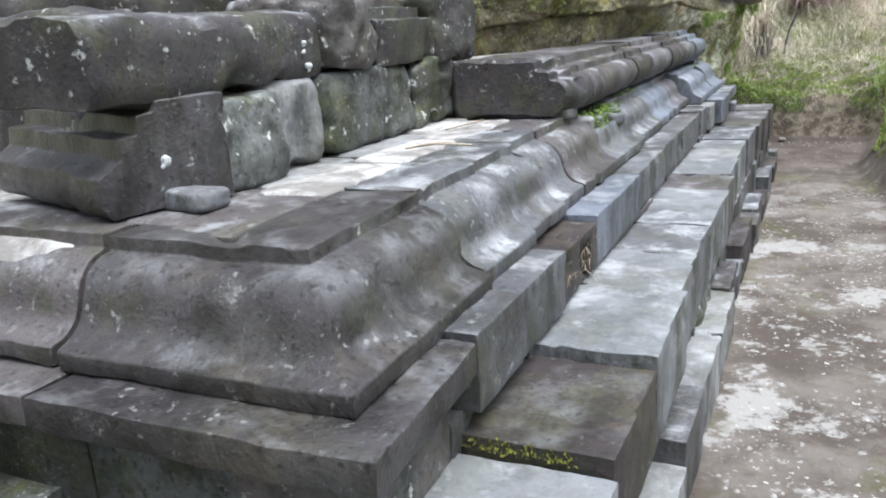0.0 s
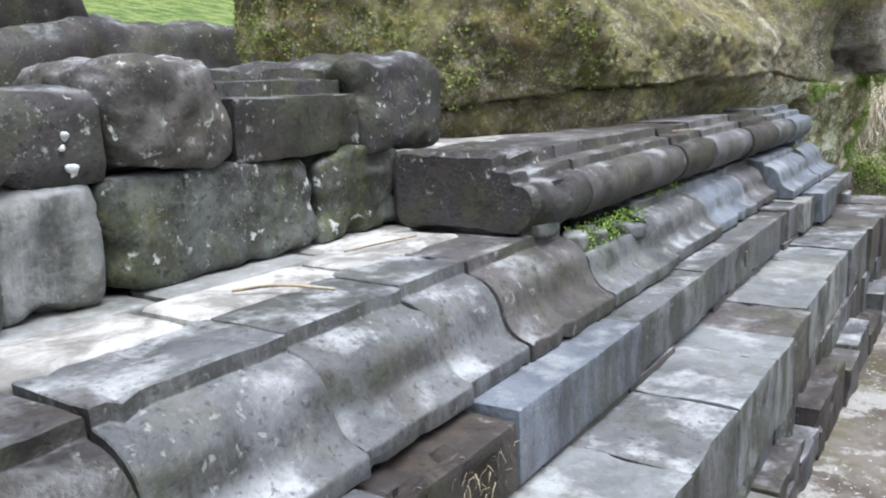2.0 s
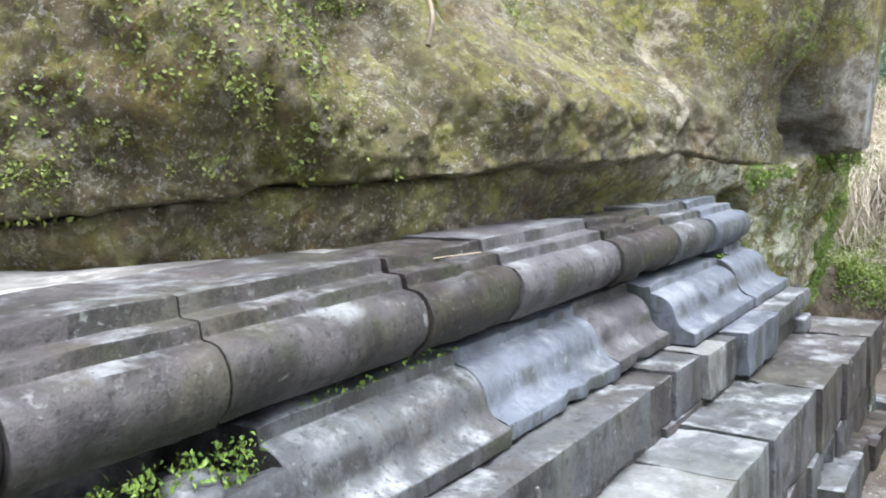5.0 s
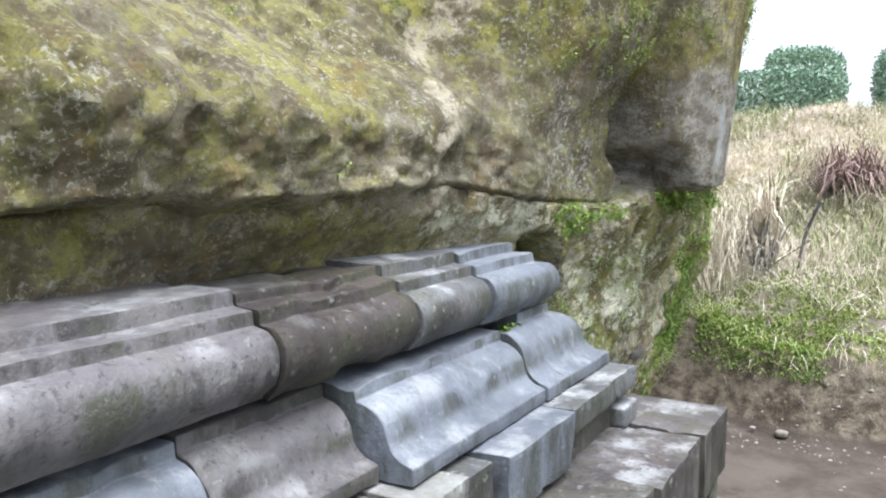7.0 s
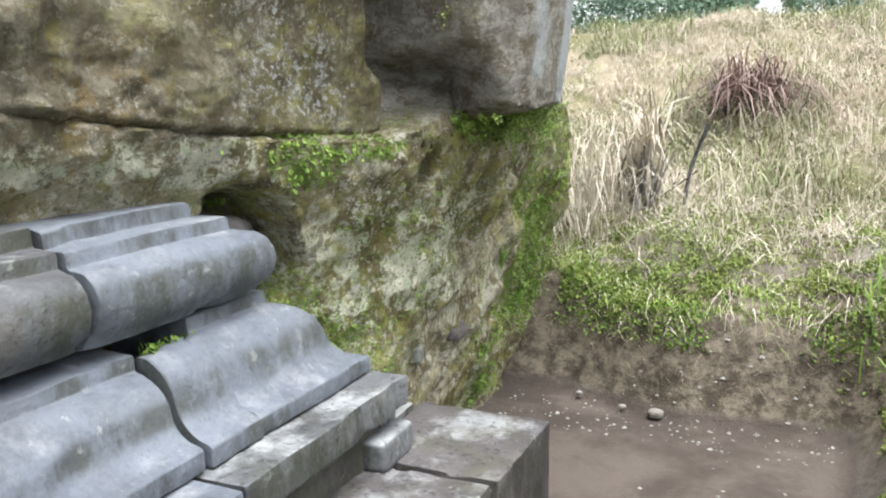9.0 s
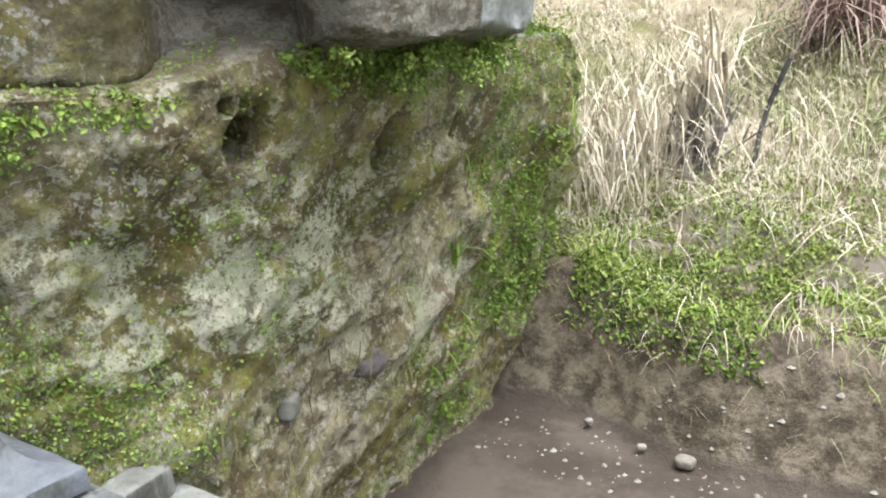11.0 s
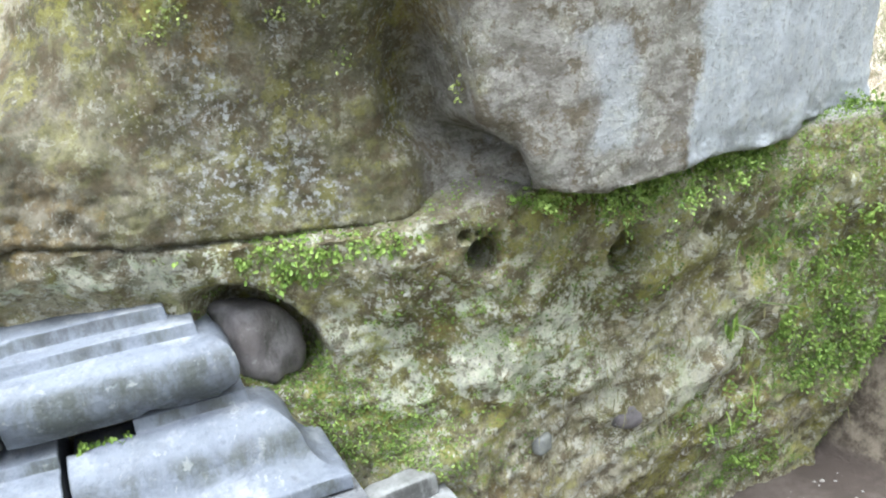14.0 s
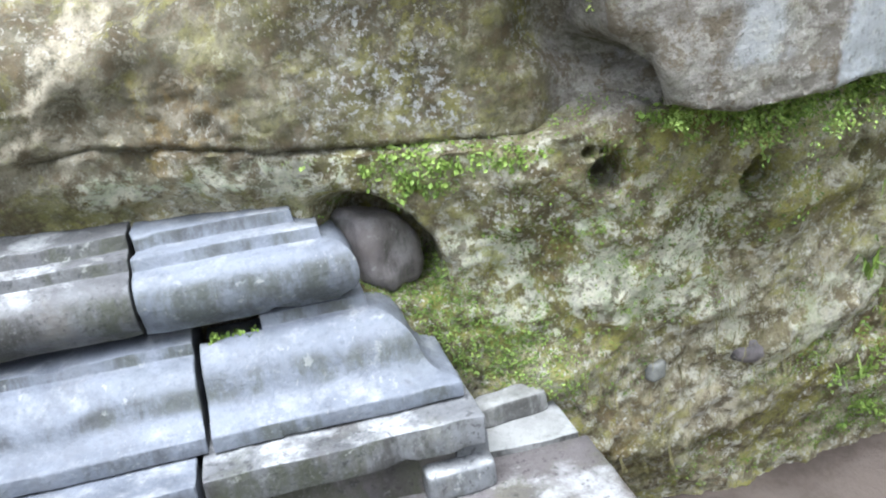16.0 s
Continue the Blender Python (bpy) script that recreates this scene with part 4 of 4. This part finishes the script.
def crown_stems(name, at, spread, height, count, r, mat, label, category, seed):
    """A cluster of thin leaning stems, each a tapered three-sided rod."""
    rng = np.random.default_rng(seed)
    V, F = [], []
    for i in range(count):
        a = np.array(at) + np.array([*rng.normal(size=2) * spread, 0])
        b = a + np.array([*rng.normal(size=2) * spread * 1.3, height * rng.uniform(0.55, 1.15)])
        m = (a + b) / 2 + rng.normal(size=3) * 0.02
        o = len(V)
        for p, w in ((a, r), (m, r * 0.8), (b, r * 0.45)):
            for k in range(3):
                V.append(p + w * np.array([math.cos(k * 2.094), math.sin(k * 2.094), 0]))
        for q in (0, 3):
            for k in range(3):
                F.append((o + q + k, o + q + (k + 1) % 3, o + q + 3 + (k + 1) % 3, o + q + 3 + k))
    return tagged(mesh_ob(name, np.array(V), F, mat), label, category)


# creepers and moss on the cliff
rim = UV[UV[:, 2] > UV[:, 2].max() - 0.001]
centre = rim.mean(0)
cap = [rim]
for t in (0.25, 0.5, 0.75, 0.94):
    ring = rim * (1 - t) + centre * t
    ring = ring + np.column_stack([np.zeros((len(rim), 2)), 0.5 * math.sqrt(t) + 0.25 * fbm(ring, 1.5, 3, 91)])
    cap.append(ring)
CV = np.concatenate(cap)
k = len(rim)
CF = [(a * k + b, a * k + (b + 1) % k, (a + 1) * k + (b + 1) % k, (a + 1) * k + b) for a in range(4) for b in range(k)]
CF.append(tuple(range(4 * k, 5 * k)))
tagged(mesh_ob("cliff_top", CV, CF, M_CLIFF, None, "", 70), "weathered mossy top of the rock cliff", "cliff", kind="structure")

g1 = patchy(2.2, 61, 0.55)
P, N, R = surface_points(UV, UF, 17000, 1, lambda P, N, r: g1(P) & (P[:, 1] < 8.6) & (P[:, 2] > 1.45) & (P[:, 2] < 3) & (r.random(len(P)) < 0.05 + 0.95 * np.maximum(smooth(1.78, 1.98, P[:, 2]), smooth(4.6, 4.2, P[:, 1]))))
P, N = clumped(P, N, R, 26, 0.024)
leaves("cliff_creeper", P, N, R, 0.0095, M_LEAF_Y, "yellow-green creepers and moss on the cliff face")
g5 = patchy(2.6, 65, 0.47)
P, N, R = surface_points(UV, UF, 150000, 7, lambda P, N, r: g5(P) & (r.random(len(P)) < smooth(4.9, 4.2, P[:, 1])) & (P[:, 0] > -3.2) & (P[:, 2] > 1.3) & (P[:, 2] < 3))
leaves("cliff_ivy", P, N, R, 0.015, M_LEAF_Y, "yellow-green leafy creepers covering the far cliff face", 0.9, 0.3)
g2 = patchy(1.6, 71, 0.6)
P, N, R = surface_points(UV, UF, 80000, 2, lambda P, N, r: g2(P) & (P[:, 1] < 4.3) & (P[:, 2] > 1.4))
leaves("cliff_weeds", P, N, R, 0.013, M_LEAF, "small green weeds growing on the cliff")
def ledge_keep(P, N, r):
    y = P[:, 1]
    under = P[:, 2] - np.interp(y, LIP_Y, LIP_Z) + 0.03 + 0.05 * np.exp(-((y - 7.14) / 0.1) ** 2) + 0.04 * np.exp(-((y - 7.95) / 0.12) ** 2)
    wide = 0.022 + 0.05 * np.exp(-((y - 7.14) / 0.12) ** 2) + 0.035 * smooth(7.65, 7.9, y)
    strip = np.exp(-(under / wide) ** 2) * np.maximum(smooth(6.75, 6.95, y) * smooth(7.5, 7.35, y), smooth(7.6, 7.72, y) * smooth(8.6, 8.4, y))
    return (strip * (0.15 + vnoise(P, 8, 77) + 1.1 * (vnoise(P, 26, 78) - 0.5)) > 0.16 + 0.42 * r.random(len(P))) & (P[:, 0] > -1.4)


P, N, R = surface_points(BV, BF, 800000, 3, ledge_keep)
leaves("ledge_creeper", P, N, R, 0.0062, M_CLOVER, "bright green creepers hanging from the cliff ledge", 0.9, 0.5)
P, N, R = surface_points(BV, BF, 260000, 33, ledge_keep)
leaves("ledge_fern", P, N, R, 0.014, M_LEAF, "small green ferns under the cliff ledge", 1.0, 0.9)
P, N, R = surface_points(BV, BF, 42000, 34, ledge_keep)
P = P[P[:, 1] > 7.66]
P = P[R.random(len(P)) < 0.5]
P = P + np.column_stack([R.uniform(0.02, 0.16, len(P)), R.normal(size=len(P)) * 0.01, R.uniform(-0.03, 0.012, len(P))])
P, N = clumped(P, np.repeat(np.array([[1.0, 0, 0.2]]), len(P), 0), R, 26, 0.018)
leaves("ledge_tufts", P, N, R, 0.009, M_CLOVER, "bright leafy tufts spilling out under the boulder", 0.8, 0.4)
P, N, R = surface_points(BV, BF, 60000, 35, lambda P, N, r: ((P[:, 1] - 8.47) ** 2 + (P[:, 2] - 0.80) ** 2 < 0.0008))
blades("fern", P[:50] + N[:50] * 0.02, R, 0.13, 0.004, M_LEAF, "small fresh fern on the low bank", 1.6, 0.9)
g3 = patchy(3.6, 81, 0.50)
P, N, R = surface_points(BV, BF, 190000, 4, lambda P, N, r: g3(P) & (P[:, 1] > 6.6) & (P[:, 2] > 0.05) & (r.random(len(P)) < 0.3 + 0.7 * smooth(8.0, 8.7, P[:, 1])))
leaves("bank_weeds", P, N, R, 0.0075, M_LEAF, "small green weeds and moss on the low bank")
P, N, R = surface_points(BV, BF, 420000, 5, lambda P, N, r: (np.exp(-(((P[:, 1] - 7.24) / 0.25) ** 2 + ((P[:, 2] - 0.86 + 0.6 * (P[:, 1] - 7.2)) / 0.16) ** 2)) * (0.55 + vnoise(P, 9, 85)) > 0.2 + 0.5 * r.random(len(P))))
leaves("clover_patch", P, N, R, 0.0085, M_CLOVER, "patch of tiny green leaves beside the end stones")
P, N, R = surface_points(BV, BF, 3400, 6, lambda P, N, r: (P[:, 1] > 8.3) & (P[:, 1] < 9.5) & (P[:, 2] > 0.12) & (vnoise(P, 4, 83) > 0.5) & (r.random(len(P)) < smooth(8.3, 9.0, P[:, 1])))
P, N = clumped(P, N, R, 42, 0.035)
leaves("bank_bush", P, N, R, 0.012, M_LEAF, "leafy green weeds on the corner of the bank", 1.2)
P, N, R = surface_points(BV, BF, 2600, 66, lambda P, N, r: (P[:, 1] > 7.3) & (P[:, 1] < 8.5) & (P[:, 2] > 0.08) & (P[:, 2] < 1.25) & (vnoise(P, 3.3, 84) > 0.56))
P, N = clumped(P, N, R, 30, 0.016)
leaves("bank_moss", P, N, R, 0.006, M_CLOVER, "small cushions of bright moss on the low bank")
P, N, R = surface_points(BV, BF, 16000, 8, lambda P, N, r: (P[:, 1] > 7.55) & (P[:, 1] < 9.2) & (P[:, 2] > 0.2) & (P[:, 2] < 0.9) & (vnoise(P, 3.1, 87) > 0.55) & (r.random(len(P)) < 0.55))
blades("bank_strands", P + N * 0.008, R, -0.05, 0.0011, M_MOSSSTRAND, "olive grass strands hanging down the bank", 0.5, 0.4)
P, N, R = surface_points(BV, BF, 9000, 9, lambda P, N, r: (P[:, 1] > 8.45) & (P[:, 1] < 9.3) & (P[:, 2] > 0.3) & (P[:, 2] < 1.3) & (vnoise(P, 3.6, 89) > 0.5))
blades("bank_grass", P, R, 0.09, 0.0022, M_LEAF, "tufts of green grass on the corner of the bank", 1.3, 1.0)


def ground_points(x0, x1, y0, y1, count, seed, keep=None):
    rng = np.random.default_rng(seed)
    x, y = rng.uniform(x0, x1, count), rng.uniform(y0, y1, count)
    P = np.column_stack([x, y, ground_height(x, y)])
    if keep is not None:
        P = P[keep(P, rng)]
    return P, rng


FLAT = np.array([[0, 0, 1.0]])
P, R = ground_points(-1.5, 3.0, 9.05, 10.3, 2500, 11, lambda P, r: (r.random(len(P)) < np.clip((0.6 * vnoise(P, 2.1, 91) + 0.4 * vnoise(P, 8, 93) - 0.40) * 5.0, 0.03, 1)) & (P[:, 1] - wall_line(P[:, 0]) > 0.12 + 0.4 * r.random(len(P)) * vnoise(P, 3, 92)) & (r.random(len(P)) < smooth(10.3, 9.6, P[:, 1])))
P, N = clumped(P, np.repeat(FLAT, len(P), 0), R, 40, 0.045)
leaves("bank_greens", P, N, R, 0.015, M_LEAF_Y, "green leafy weeds along the rim of the pit", 0.8)
P, R = ground_points(0.36, 1.3, 7.2, 9.3, 45000, 44, lambda P, r: (P[:, 2] > 0.15) & (0.5 * vnoise(P, 3.0, 45) + 0.5 * vnoise(P, 9, 46) > 0.46))
leaves("corner_greens", P, np.repeat(FLAT, len(P), 0), R, 0.017, M_LEAF_Y, "dense green weeds on the corner of the side bank", 0.9)
P, R = ground_points(0.4, 3.0, 1.0, 9.6, 60000, 12, lambda P, r: (P[:, 2] > 0.2) & (0.5 * vnoise(P, 1.7, 95) + 0.5 * vnoise(P, 8, 96) > 0.42) & ((P[:, 0] > 1.4) | (P[:, 1] > 7.6) | (P[:, 1] < 5.5)))
leaves("side_greens", P, np.repeat(FLAT, len(P), 0), R, 0.022, M_LEAF, "green weeds on the side bank of the pit", 0.8)
P, R = ground_points(0.4, 2.6, 2.0, 9.4, 9000, 13, lambda P, r: (P[:, 2] > 0.2) & ((P[:, 0] > 1.4) | (P[:, 1] > 7.6)))
blades("side_grass", P, R, 0.16, 0.0035, M_LEAF, "green grass on the side bank of the pit")
P, R = ground_points(-4.0, 4.5, 9.7, 13.2, 130000, 14, lambda P, r: (0.5 * vnoise(P, 1.7, 97) + 0.5 * vnoise(P, 7, 96) > 0.40) & (P[:, 1] - wall_line(P[:, 0]) > 0.5) & ~((P[:, 0] > 0.45) & (P[:, 1] < 9.9) & (P[:, 1] > 9.5)))
blades("dry_grass", P, R, 0.065, 0.0017, M_STRAW, "bleached dry grass on the slope beyond the pit", 1.8, 1.0)
P, R = ground_points(-4.0, 5.5, 9.7, 13.5, 60000, 15, lambda P, r: r.random(len(P)) < np.clip((0.6 * vnoise(P, 1.6, 99) + 0.4 * vnoise(P, 5, 94) - 0.44) * 6 + 0.45 * smooth(-0.2, 1.2, P[:, 0]) * (P[:, 1] > 10.2), 0.02, 1))
P = P + np.array([[0, 0, 1.0]]) * R.uniform(0.0, 0.08, (len(P), 1))
leaves("slope_weeds", P, np.repeat(FLAT, len(P), 0), R, 0.02, M_WEED, "pale green weeds among the dry grass", 0.9)
P, R = ground_points(-1.25, -0.80, 9.75, 10.4, 380, 16)
blades("dry_grass_clump", P, R, 0.5, 0.0028, M_STRAW, "tall clump of dry straw-coloured grass", 1.3, 0.7)
P, R = ground_points(-0.78, -0.62, 10.12, 10.28, 90, 18)
P = P + np.array([[0, 0, 0.24]])
blades("dead_rosette", P, R, 0.36, 0.006, M_STRAW, "dead rosette plant with long dry leaves", 1.0, 0.9)
P, R = ground_points(-1.0, 2.2, 9.15, 10.2, 2600, 25, lambda P, r: (P[:, 1] - wall_line(P[:, 0]) > 0.14) & (vnoise(P, 3.4, 26) > 0.4))
blades("rim_straw", P, R, 0.085, 0.0016, M_STRAW, "dry stalks among the weeds along the rim", 1.9, 0.9)
P, R = ground_points(-1.0, 2.2, 9.15, 10.2, 2600, 27, lambda P, r: (P[:, 1] - wall_line(P[:, 0]) > 0.14) & (vnoise(P, 2.9, 28) > 0.42))
blades("rim_grass", P, R, 0.085, 0.0022, M_CLOVER, "fresh green grass along the rim", 1.6, 0.9)
crown_stems("dead_shrub", (-0.70, 10.2, ground_height(np.array([-0.70]), np.array([10.2]))[0] - 0.04), 0.07, 0.36, 34, 0.012, M_DARKTWIG, "dark dead stems of a withered shrub on the slope", "shrub", 61)
crown_stems("dead_shrub", (-0.22, 11.15, ground_height(np.array([-0.22]), np.array([11.15]))[0] - 0.04), 0.13, 0.22, 40, 0.009, M_DARKTWIG, "dark stems below the red-leaved plant on the slope", "shrub", 62)
P, R = ground_points(-3.0, 3.2, 9.75, 13.2, 7000, 24, lambda P, r: (vnoise(P, 1.9, 66) > 0.36) & ~((P[:, 0] > 0.35) & (P[:, 1] < 10.0)))
blades("matted_straw", P, R, 0.13, 0.0022, M_STRAW, "long bleached stalks lying matted on the slope", 3.2, 0.6)
P, R = ground_points(-2.0, 3.0, 9.9, 13.0, 1500, 19, lambda P, r: vnoise(P, 1.5, 98) > 0.45)
blades("tall_dry_grass", P, R, 0.32, 0.0024, M_STRAW, "taller dry stalks among the flattened grass", 1.0, 0.9)
P, R = ground_points(-2.0, 3.0, 10.2, 13.2, 14000, 20, lambda P, r: vnoise(P, 1.5, 88) > 0.5)
blades("slope_grass", P, R, 0.16, 0.003, M_WEED, "fresh green grass among the dry grass", 1.4, 1.0)
P, R = ground_points(-0.42, -0.02, 10.95, 11.35, 520, 17)
P = P + np.array([[0, 0, 0.02]])
blades("red_leaved_plant", P, R, 0.30, 0.0055, M_REDLEAF, "red-leaved plant with arching strap leaves on the slope", 1.5, 1.0)


def leafy_mass(name, centre, size, count, leaf, mat, label, seed, category="hedge"):
    """A clipped shrub: inner twigs and a shell of many leaves with an uneven outline."""
    rng = np.random.default_rng(seed)
    d = unit(rng.normal(size=(count, 3)))
    q = d / (np.sum(np.abs(d) ** 6, axis=1) ** (1 / 6))[:, None]
    P = q * np.array(size) / 2 * rng.uniform(0.72, 1.0, (count, 1))
    P = P * (0.88 + 0.2 * vnoise(q * 1.0 + seed, 2.2, seed))[:, None] + np.array(centre)
    ob = leaves(name, P, d, rng, leaf, mat, label)
    return tagged(ob, label, category)


leafy_mass("hedge", (-1.55, 14.0, 2.36), (2.1, 0.6, 0.5), 12000, 0.04, M_HEDGE_HAZE, "low clipped dark green hedge at the top of the slope", 5)
for k, (x, w, h) in enumerate(((-1.25, 1.05, 1.15), (0.25, 1.12, 1.15), (2.0, 1.7, 0.95), (3.9, 1.8, 0.9))):
    leafy_mass("shrub", (x, 17.5 + 0.3 * k, 2.72), (w, 1.2, h), 13000, 0.045, M_HEDGE_HAZE, "rounded green shrub beyond the slope", 20 + k, "shrub")

# ---- dark outcrop and field side ----
for k, (cx, cy, cz, sx, sy, sz) in enumerate(((-4.7, 4.35, 1.25, 0.9, 2.3, 1.42), (-5.0, 3.35, 1.6, 1.1, 1.5, 2.4))):
    V, F = rough_block((cx, cy, cz), (sx, sy, sz), 0, 5, 0.08, 26, 400 + k, bump_scale=3)
    ob = mesh_ob("rock_outcrop", V, F, M_DARK, None, "", 50)
    tagged(ob, "dark weathered rock outcrop at the edge of the field", "rock", "rocks at the field")

# ---- weeds in the broken mouldings ----
def tuft(name, box, count, size, mat, label, seed):
    rng = np.random.default_rng(seed)
    lo, hi = np.array(box[0]), np.array(box[1])
    P = lo + (hi - lo) * rng.random((count, 3)) ** np.array([1, 1, 1.6])
    return leaves(name, P, np.repeat(FLAT, count, 0), rng, size, mat, label, 0.9)


tuft("weed_tuft", ((-1.05, 3.30, 0.89), (-0.955, 3.86, 1.0)), 1500, 0.012, M_LEAF, "green weeds growing in the broken moulding", 1)
tuft("weed_tuft", ((-1.02, 6.60, 0.925), (-0.97, 6.72, 0.985)), 260, 0.015, M_LEAF, "green weeds growing in the broken moulding", 2)
tuft("weed_tuft", ((-1.06, 4.0, 0.995), (-1.02, 4.6, 1.015)), 90, 0.010, M_LEAF, "tiny weeds in the joint under the roll", 3)
tuft("moss_patch", ((-0.80, 1.285, 0.515), (-0.5, 1.295, 0.545)), 180, 0.010, M_MOSSY, "thin moss on the edge of the step", 5)


# ---- litter ----
def scatter_chips(name, P, size, mat, label, seed, flat=0.45):
    """Small broken stones, each an irregular six-sided lump."""
    rng = np.random.default_rng(seed)
    m = len(P)
    s = size * rng.uniform(0.35, 1.6, (m, 1)) ** 1.4
    a0 = rng.uniform(0, 6.28, (m, 1))
    ring = []
    for k in range(5):
        a = a0 + k * 1.2566 + rng.uniform(-0.3, 0.3, (m, 1))
        r = s * rng.uniform(0.6, 1.1, (m, 1))
        ring.append(P + np.concatenate([np.cos(a) * r, np.sin(a) * r, -0.2 * s], 1))
    tops = P + np.concatenate([s * 0.2 * rng.normal(size=(m, 1)), s * 0.2 * rng.normal(size=(m, 1)), s * flat * rng.uniform(0.5, 1.3, (m, 1))], 1)
    V = np.stack(ring + [tops], 1).reshape(-1, 3)
    F = [(6 * i + k, 6 * i + (k + 1) % 5, 6 * i + 5) for i in range(m) for k in range(5)]
    ob = mesh_ob(name, V, F, mat)
    return tagged(ob, label, "gravel", kind="stuff")


P, R = ground_points(-0.34, 0.34, 0.8, 9.0, 1500, 31, lambda P, r: (vnoise(P, 2.2, 33) > 0.42) | (r.random(len(P)) < 0.12))
P = P[R.random(len(P)) < 1 - 0.85 * smooth(6.3, 7.0, P[:, 1])]
scatter_chips("gravel", P, 0.0105, M_CHIP, "pale stone chips scattered over the soil floor", 32)
P, R = ground_points(-1.1, 0.4, 8.75, 9.15, 220, 34)
scatter_chips("gravel_foot", P, 0.010, M_CHIP, "pale stone chips at the foot of the pit wall", 35)
for k, (x, y, z, w) in enumerate(((-0.39, 9.0, 0.03, 0.07), (-0.55, 9.03, 0.03, 0.035), (-0.78, 9.12, 0.03, 0.03))):
    V, F = rough_block((x, y, z), (w, w * 0.8, w * 0.6), 30 * k, 3, 0.008, 8, 500 + k, chips=0)
    ob = mesh_ob("pebble", V, F, M_CHIP, None, "", 60)
    tagged(ob, "pale rounded pebble lying on the soil", "pebble", "pebbles on the pit floor")


def stick(name, pts, r, mat, label):
    cu = bpy.data.curves.new(name, "CURVE")
    cu.dimensions, cu.bevel_depth, cu.bevel_resolution, cu.resolution_u = "3D", r, 2, 6
    sp = cu.splines.new("BEZIER")
    sp.bezier_points.add(len(pts) - 1)
    for b, p in zip(sp.bezier_points, pts):
        b.co, b.handle_left_type, b.handle_right_type = p, "AUTO", "AUTO"
    cu.materials.append(mat)
    tmp = new(name, cu)
    me = bpy.data.meshes.new_from_object(tmp)
    bpy.data.objects.remove(tmp)
    ob = new(name, me)
    return tagged(ob, label, "stick", "dry sticks and leaves")


stick("dry_stick", [(-1.36, 2.62, 1.04), (-1.33, 2.75, 1.043), (-1.31, 2.88, 1.041)], 0.0032, M_TWIG, "short dry stick lying on the paving")
stick("dry_stick", [(-1.31, 2.18, 1.04), (-1.23, 2.25, 1.045), (-1.13, 2.32, 1.03)], 0.004, M_TWIG, "curled dry leaf stalk on the paving")
stick("dry_stick", [(-1.16, 4.44, 1.225), (-1.12, 4.6, 1.228), (-1.08, 4.76, 1.226)], 0.0025, M_TWIG, "pale dry stalk lying on the moulded band")
stick("hanging_root", [(-1.45, 5.0, 2.15), (-1.30, 4.85, 1.98), (-1.24, 4.8, 1.88), (-1.23, 4.76, 1.80)], 0.008, M_TWIG, "pale root hanging from the cliff")
stick("dead_branch", [(-0.62, 10.15, 0.95), (-0.60, 10.16, 1.15), (-0.61, 10.15, 1.33)], 0.012, M_TWIG, "dry upright stem on the slope")
stick("dead_branch", [(-0.46, 10.1, 0.85), (-0.42, 10.12, 1.08), (-0.34, 10.1, 1.30)], 0.012, M_ROOF, "dark leaning dead stem on the slope")

M_SPOT = leaf_mat("white_lichen", (0.42, 0.45, 0.45), (0.5, 0.52, 0.52), 0.9, trans=0.0)
stones = [o for o in scene.objects if o.name.startswith("moulded_stone")]
for owner, (x, y, z, w, turn) in ((stones[0], (-1.513, 1.965, 1.325, 0.024, 0)), (stones[0], (-1.515, 1.955, 1.372, 0.013, 0)), (stones[0], (-1.515, 1.962, 1.40, 0.010, 0)), (stones[2], (-1.50, 1.30, 1.145, 0.026, -20))):
    V, F = rough_block((x, y, z), (0.012, w, w * 1.1), turn, 2.2, 0.012, 10, int(z * 1000), chips=0, bump_scale=60)
    mesh_ob("lichen_spot", V, F, M_SPOT, owner, "round white lichen spot", 60)

P, R = ground_points(-0.9, 1.2, 8.9, 9.4, 800, 41, lambda P, r: (P[:, 2] > 0.1) & (P[:, 2] < 0.55))
blades("wall_roots", P, R, 0.05, 0.0009, M_TWIG, "dry rootlets hanging on the earth wall", 2.6, 1.5)
P, R = ground_points(-0.95, 1.0, 9.0, 9.5, 26000, 42, lambda P, r: (P[:, 2] > 0.3) & (r.random(len(P)) < np.clip((vnoise(P, 3, 43) - 0.45) * 5, 0, 1)))
leaves("rim_weeds", P, np.repeat(FLAT, len(P), 0), R, 0.02, M_LEAF, "bright green weeds hanging over the rim of the earth wall", 0.7)
rng = np.random.default_rng(77)
P = np.column_stack([rng.uniform(-0.745, -0.728, 45), rng.uniform(2.05, 2.42, 45), rng.uniform(0.62, 0.72, 45)])
blades("dry_rootlets", P, rng, 0.04, 0.0012, M_TWIG, "thin reddish rootlets on the broken tread stone", 1.6, 1.2)

for k, (x, y, z, w, d, h) in enumerate(((-1.72, 0.62, 0.55, 0.4, 0.26, 0.2), (-1.32, 0.60, 0.52, 0.36, 0.26, 0.12))):
    V, F = rough_block((x, y, z), (w, d, h), 8 * k, 6, 0.025, 16, 640 + k)
    loose("stone_block", "mossy broken stone lying below the front moulding", V, F, M_LICHEN)
    Q = V[V[:, 2] > z + 0.2 * h]
    Q = Q[vnoise(Q, 7, 12) > 0.4]
    rng = np.random.default_rng(k)
    Q = np.repeat(Q, 6, 0) + rng.normal(size=(len(Q) * 6, 3)) * np.array([0.012, 0.012, 0.003])
    leaves("moss_patch", Q, np.repeat(FLAT, len(Q), 0), rng, 0.011, M_MOSSY, "yellow-green moss on the broken front stones", 1.0)
